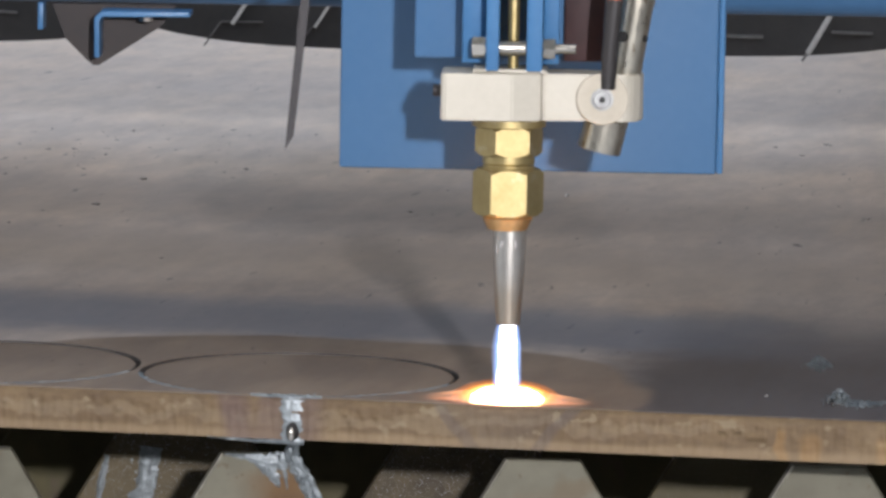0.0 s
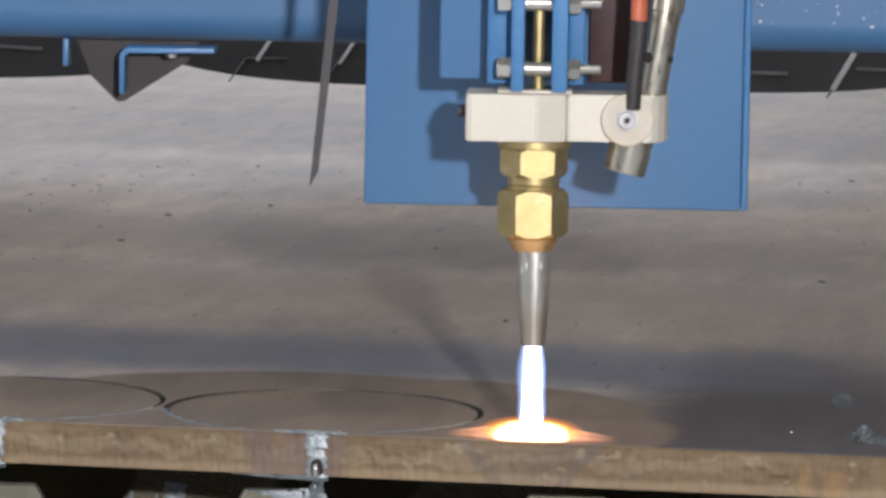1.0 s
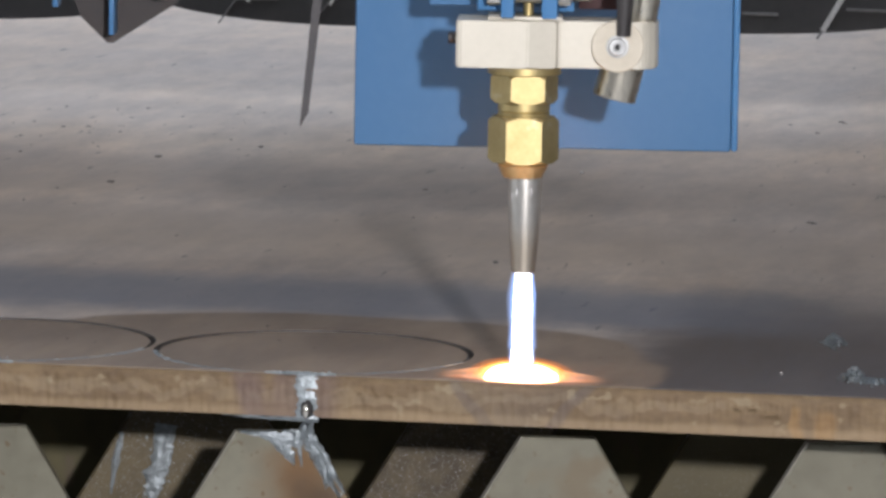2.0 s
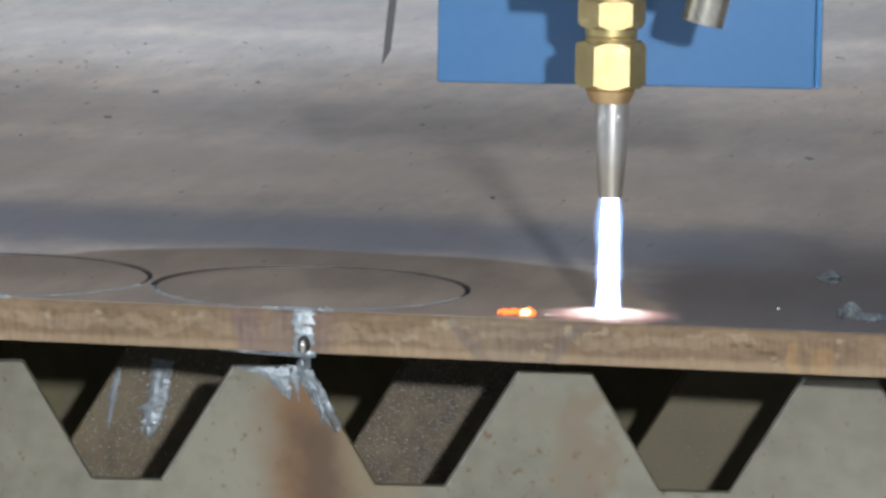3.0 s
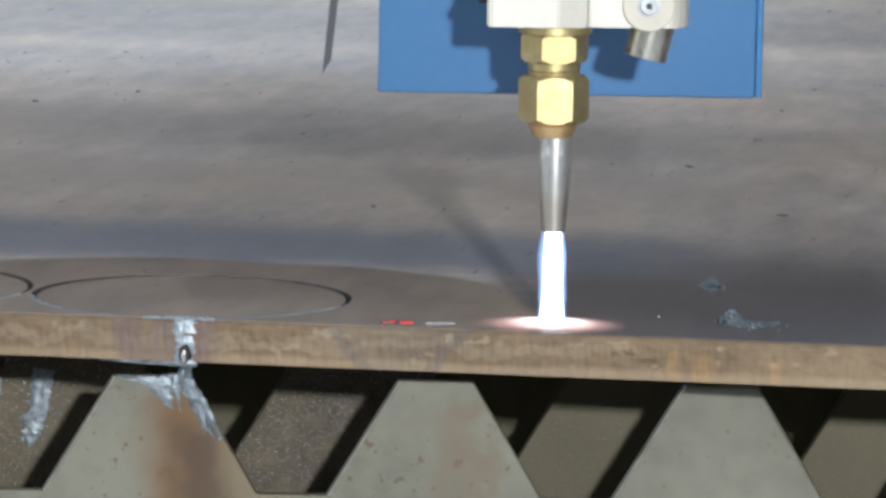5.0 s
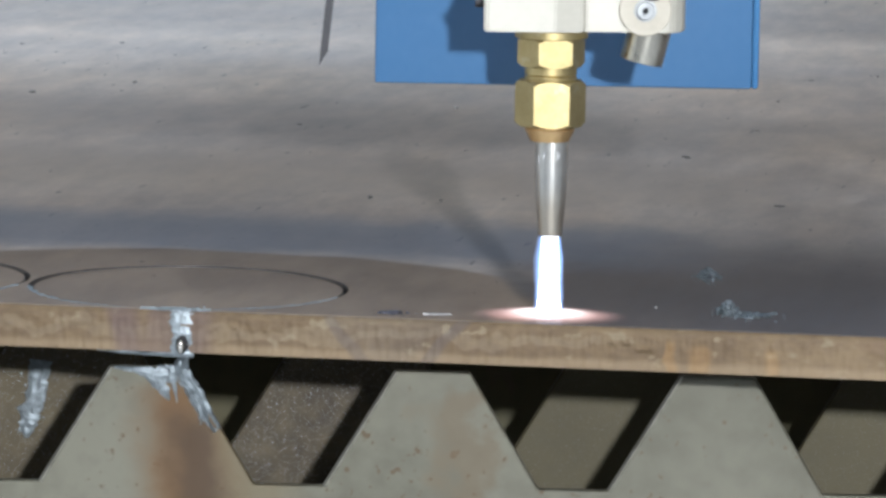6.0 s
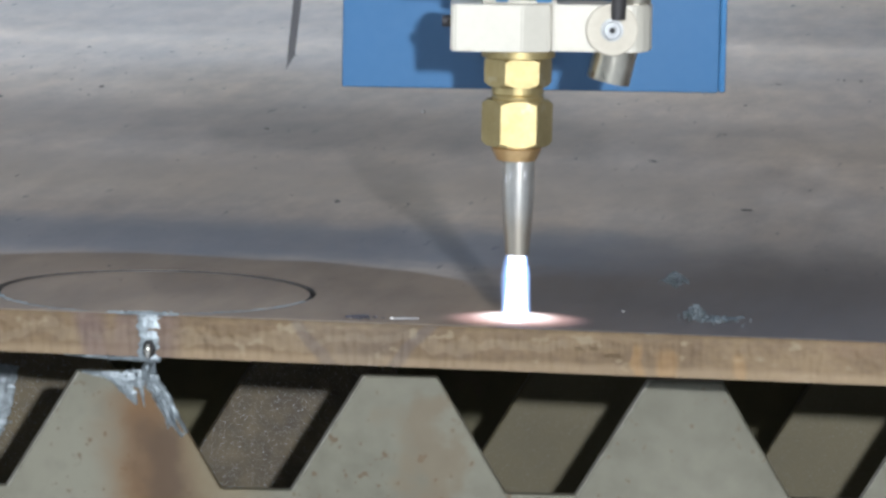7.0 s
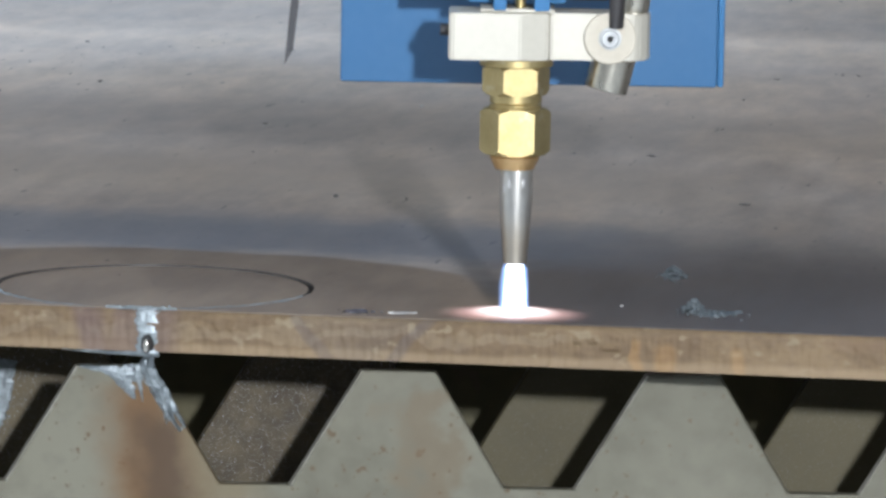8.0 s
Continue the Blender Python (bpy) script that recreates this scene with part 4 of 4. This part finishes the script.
    slag_flow(b, [(-0.0680, 0.1398, -0.0451), (-0.0695, 0.1398, -0.0592), (-0.0730, 0.1398, -0.0713), (-0.0740, 0.1398, -0.0793)], [0.0050, 0.0042, 0.0052, 0.0010], 0.0010, 8.0)
    slag_flow(b, [(-0.0872, 0.1398, -0.0491), (-0.0897, 0.1398, -0.0612), (-0.0917, 0.1398, -0.0763)], [0.0012, 0.0018, 0.0004], 0.0007, 9.0)
    lumps_along(b, [(-0.0685, 0.1398, -0.0481), (-0.0735, 0.1398, -0.0783)], 18, 0.0003, 0.0006, rng, 0.004, 0.4, 1.8)
    tagged(finish("slag_run", b, M_SLAG, angle=60), "pale slag splashes frozen on the slat behind", "slag", "slag on the plate")
    # bead along the front of each kerf
    for cx, cy in HOLES:
        b = bmesh.new()
        for k in range(150):
            a = radians(-168 + 156 * k / 149)
            r = DISC_R + 0.0013 + rng.uniform(-0.0004, 0.0004)
            p = plate_m @ Vector((cx + r * math.cos(a), cy + r * math.sin(a), -0.0003))
            q = rng.uniform(0.0004, 0.0008)
            lump(b, p.x, p.y, p.z, q * 2.6, q * 1.2, q, rng.uniform(0, 50), 0.3, 1)
        tagged(finish("kerf_bead", b, M_SLAG), "thin pale slag bead along the circular cut", "slag", "slag on the plate")


slag()


def scar(x, y, size, seed, material, label, long=1.0, tall=0.0003, count=110):
    rng = random.Random(seed)
    b = bmesh.new()
    for k in range(count):
        a, d = rng.uniform(0, 6.283), abs(rng.gauss(0, 0.5)) * size
        near = max(0.0, 1 - d / size)
        r = rng.uniform(0.0002, 0.0006) * (0.8 + 0.5 * near)
        lump(b, x + d * math.cos(a) * long, y + d * math.sin(a) * 1.6, tall * near * rng.uniform(0, 1), r * 1.5, r * 1.6, r * rng.uniform(0.6, 1.3) * (1 + near * 120 * tall), seed + k, 0.6, 2)
    return tagged(finish("slag_scar", b, material), label, "slag", "slag on the plate")


scar(0.2200, 0.112, 0.0082, 11, M_SCAR, "rough grey slag splash on the plate", 0.8, 0.0042, 190)
scar(0.2245, 0.003, 0.0085, 12, M_SCAR, "rough grey slag splash on the plate", 0.9, 0.0055, 190)
scar(0.2340, -0.001, 0.0070, 13, M_SCAR, "flat grey slag splash on the plate", 1.7, 0.0012, 120)


def splash_tail():
    b = bmesh.new()
    slag_flow(b, [(0.2270, -0.004, 0.0003), (0.2350, -0.001, 0.0006), (0.2440, 0.006, 0.0003)], [0.0040, 0.0030, 0.0008], 0.0010, 4.4, (0, 0, 1))
    tagged(finish("slag_scar", b, M_SCAR, angle=60), "thin grey slag tail on the plate", "slag", "slag on the plate")


splash_tail()
scar(X1 - 0.001, -0.0105, 0.0046, 14, M_DARK_SLAG, "small dark slag crater at the first pierce", 1.9, 0.0003, 110)


def pale_splash():
    b = bmesh.new()
    x = X1 + 0.0110
    slag_flow(b, [(x, -0.0128, 0.0002), (x + 0.006, -0.0118, 0.0003), (x + 0.0115, -0.0120, 0.0002)], [0.0006, 0.0018, 0.0005], 0.0006, 6.1, (0, 0, 1))
    tagged(finish("slag_scar", b, M_PALE_SLAG, angle=60), "small pale splash beside the first pierce", "slag", "slag on the plate")


pale_splash()


def spatter():
    """Loose grit and scale over the plate."""
    rng = random.Random(21)
    b = bmesh.new()
    spots = [(-0.0718, 0.871, 1.2), (0.0699, 0.370, 1.2), (0.263, 0.364, 1.2), (-0.1243, 0.81, 1.1), (0.2605, 1.075, 1.1), (-0.1395, 0.681, 1.0)]
    spots += [(rng.uniform(-0.28, 0.36), rng.uniform(0.55, 1.12), rng.choice((0.3, 0.4, 0.5, 0.8))) for k in range(60)]
    spots += [(rng.gauss(-0.14, 0.05), rng.gauss(0.98, 0.06), rng.uniform(0.3, 0.6)) for k in range(32)]
    spots += [(rng.uniform(-0.20, 0.30), rng.uniform(0.05, 0.55), rng.choice((0.25, 0.3, 0.45))) for k in range(30)]
    for k, (x, y, q) in enumerate(spots):
        q *= 0.001
        lump(b, x, y, q * 0.15, q * rng.uniform(1.0, 2.6), q * rng.uniform(1.6, 4.0), q * rng.uniform(0.3, 0.6), k * 0.9, 0.4, 1)
    tagged(finish("spatter", b, M_GRIT), "dark grit and spatter strewn over the plate", "grit", kind="stuff")


spatter()


def flecks():
    rng = random.Random(33)
    b = bmesh.new()
    for k in range(300):
        x, z = 0.17 + 0.14 * rng.random() ** 0.7, 0.1490 + 0.040 * rng.random() ** 0.8
        q = rng.uniform(0.00012, 0.00042) * (1.6 if k % 11 == 0 else 1.0)
        lump(b, x, 0.2799, z, q * rng.uniform(1, 2), 0.0002, q, k, 0.4, 1)
    tagged(finish("paint_flecks", b, M_PALE), "pale dust flecks on the blue beam", "dust", kind="stuff")
    for x, y, q in ((0.108, 0.765, 0.0011), (0.195, 0.018, 0.00045), (0.262, 1.068, 0.0010)):
        b = bmesh.new()
        lump(b, x, y, q * 0.5, q * 1.2, q * 1.4, q, x * 40, 0.3)
        tagged(finish("spatter_bead", b, M_PALE_SLAG), "small pale metal bead lying on the plate", "bead", "beads on the plate")


flecks()


def motions():
    """Carriage and torch shift along the gantry; the torch lifts and sinks; the melt drains away."""
    slide = [(0.0, X1), (2.2, X1), (2.35, X1 + 0.003), (3.2, X2 - 0.016), (3.3, X2 - 0.0095), (3.4, X2 - 0.002), (3.5, X2), (8.0, X2)]
    lift = [(0.0, 0.0315), (0.5, 0.0352), (1.0, 0.0378), (1.5, 0.0408), (2.0, 0.0437), (2.2, 0.0448), (2.95, 0.0488), (3.3, 0.0478), (3.5, 0.0468), (4.0, 0.0440),
            (4.5, 0.0413), (5.0, 0.0386), (6.5, 0.0300), (7.0, 0.0268), (7.5, 0.0240), (8.0, 0.0211)]

    def at(rows, t):
        for (a, u), (b, v) in zip(rows, rows[1:]):
            if a <= t <= b:
                return u + (v - u) * (t - a) / (b - a)

    times = sorted({t for t, _ in slide} | {t for t, _ in lift})
    walk(CARRIAGE, [(t, pose(at(slide, t), 0, 0)) for t in times])
    walk(TORCH, [(t, pose(at(slide, t), Y_T, at(lift, t))) for t in times])
    walk(FLAME, [(t, pose(at(slide, t), Y_T, 0)) for t in times])
    walk(FLAME_UP, [(t, pose(0, 0, at(lift, t))) for t in times])
    walk(FLAME_MID, [(t, pose(0, 0, at(lift, t) / 2)) for t in times])
    walk(MELT, [(0.0, pose(0, 0, 0)), (2.2, pose(0, 0, 0)), (2.9, pose(0, 0, -0.0132)), (8.0, pose(0, 0, -0.0132))])
    walk(RIM, [(0.0, pose(0, 0, 0)), (2.2, pose(0, 0, 0)), (3.0, pose(0, 0, -0.0105)), (8.0, pose(0, 0, -0.0105))])
    walk(EMBER, [(0.0, pose(0, 0, 0)), (3.3, pose(0, 0, 0)), (4.2, pose(0, 0, -0.0045)), (8.0, pose(0, 0, -0.0045))])
    walk(RED, [(0.0, pose(0, 0, 0)), (4.4, pose(0, 0, 0)), (6.4, pose(0, 0, -0.0026)), (8.0, pose(0, 0, -0.0026))])


motions()
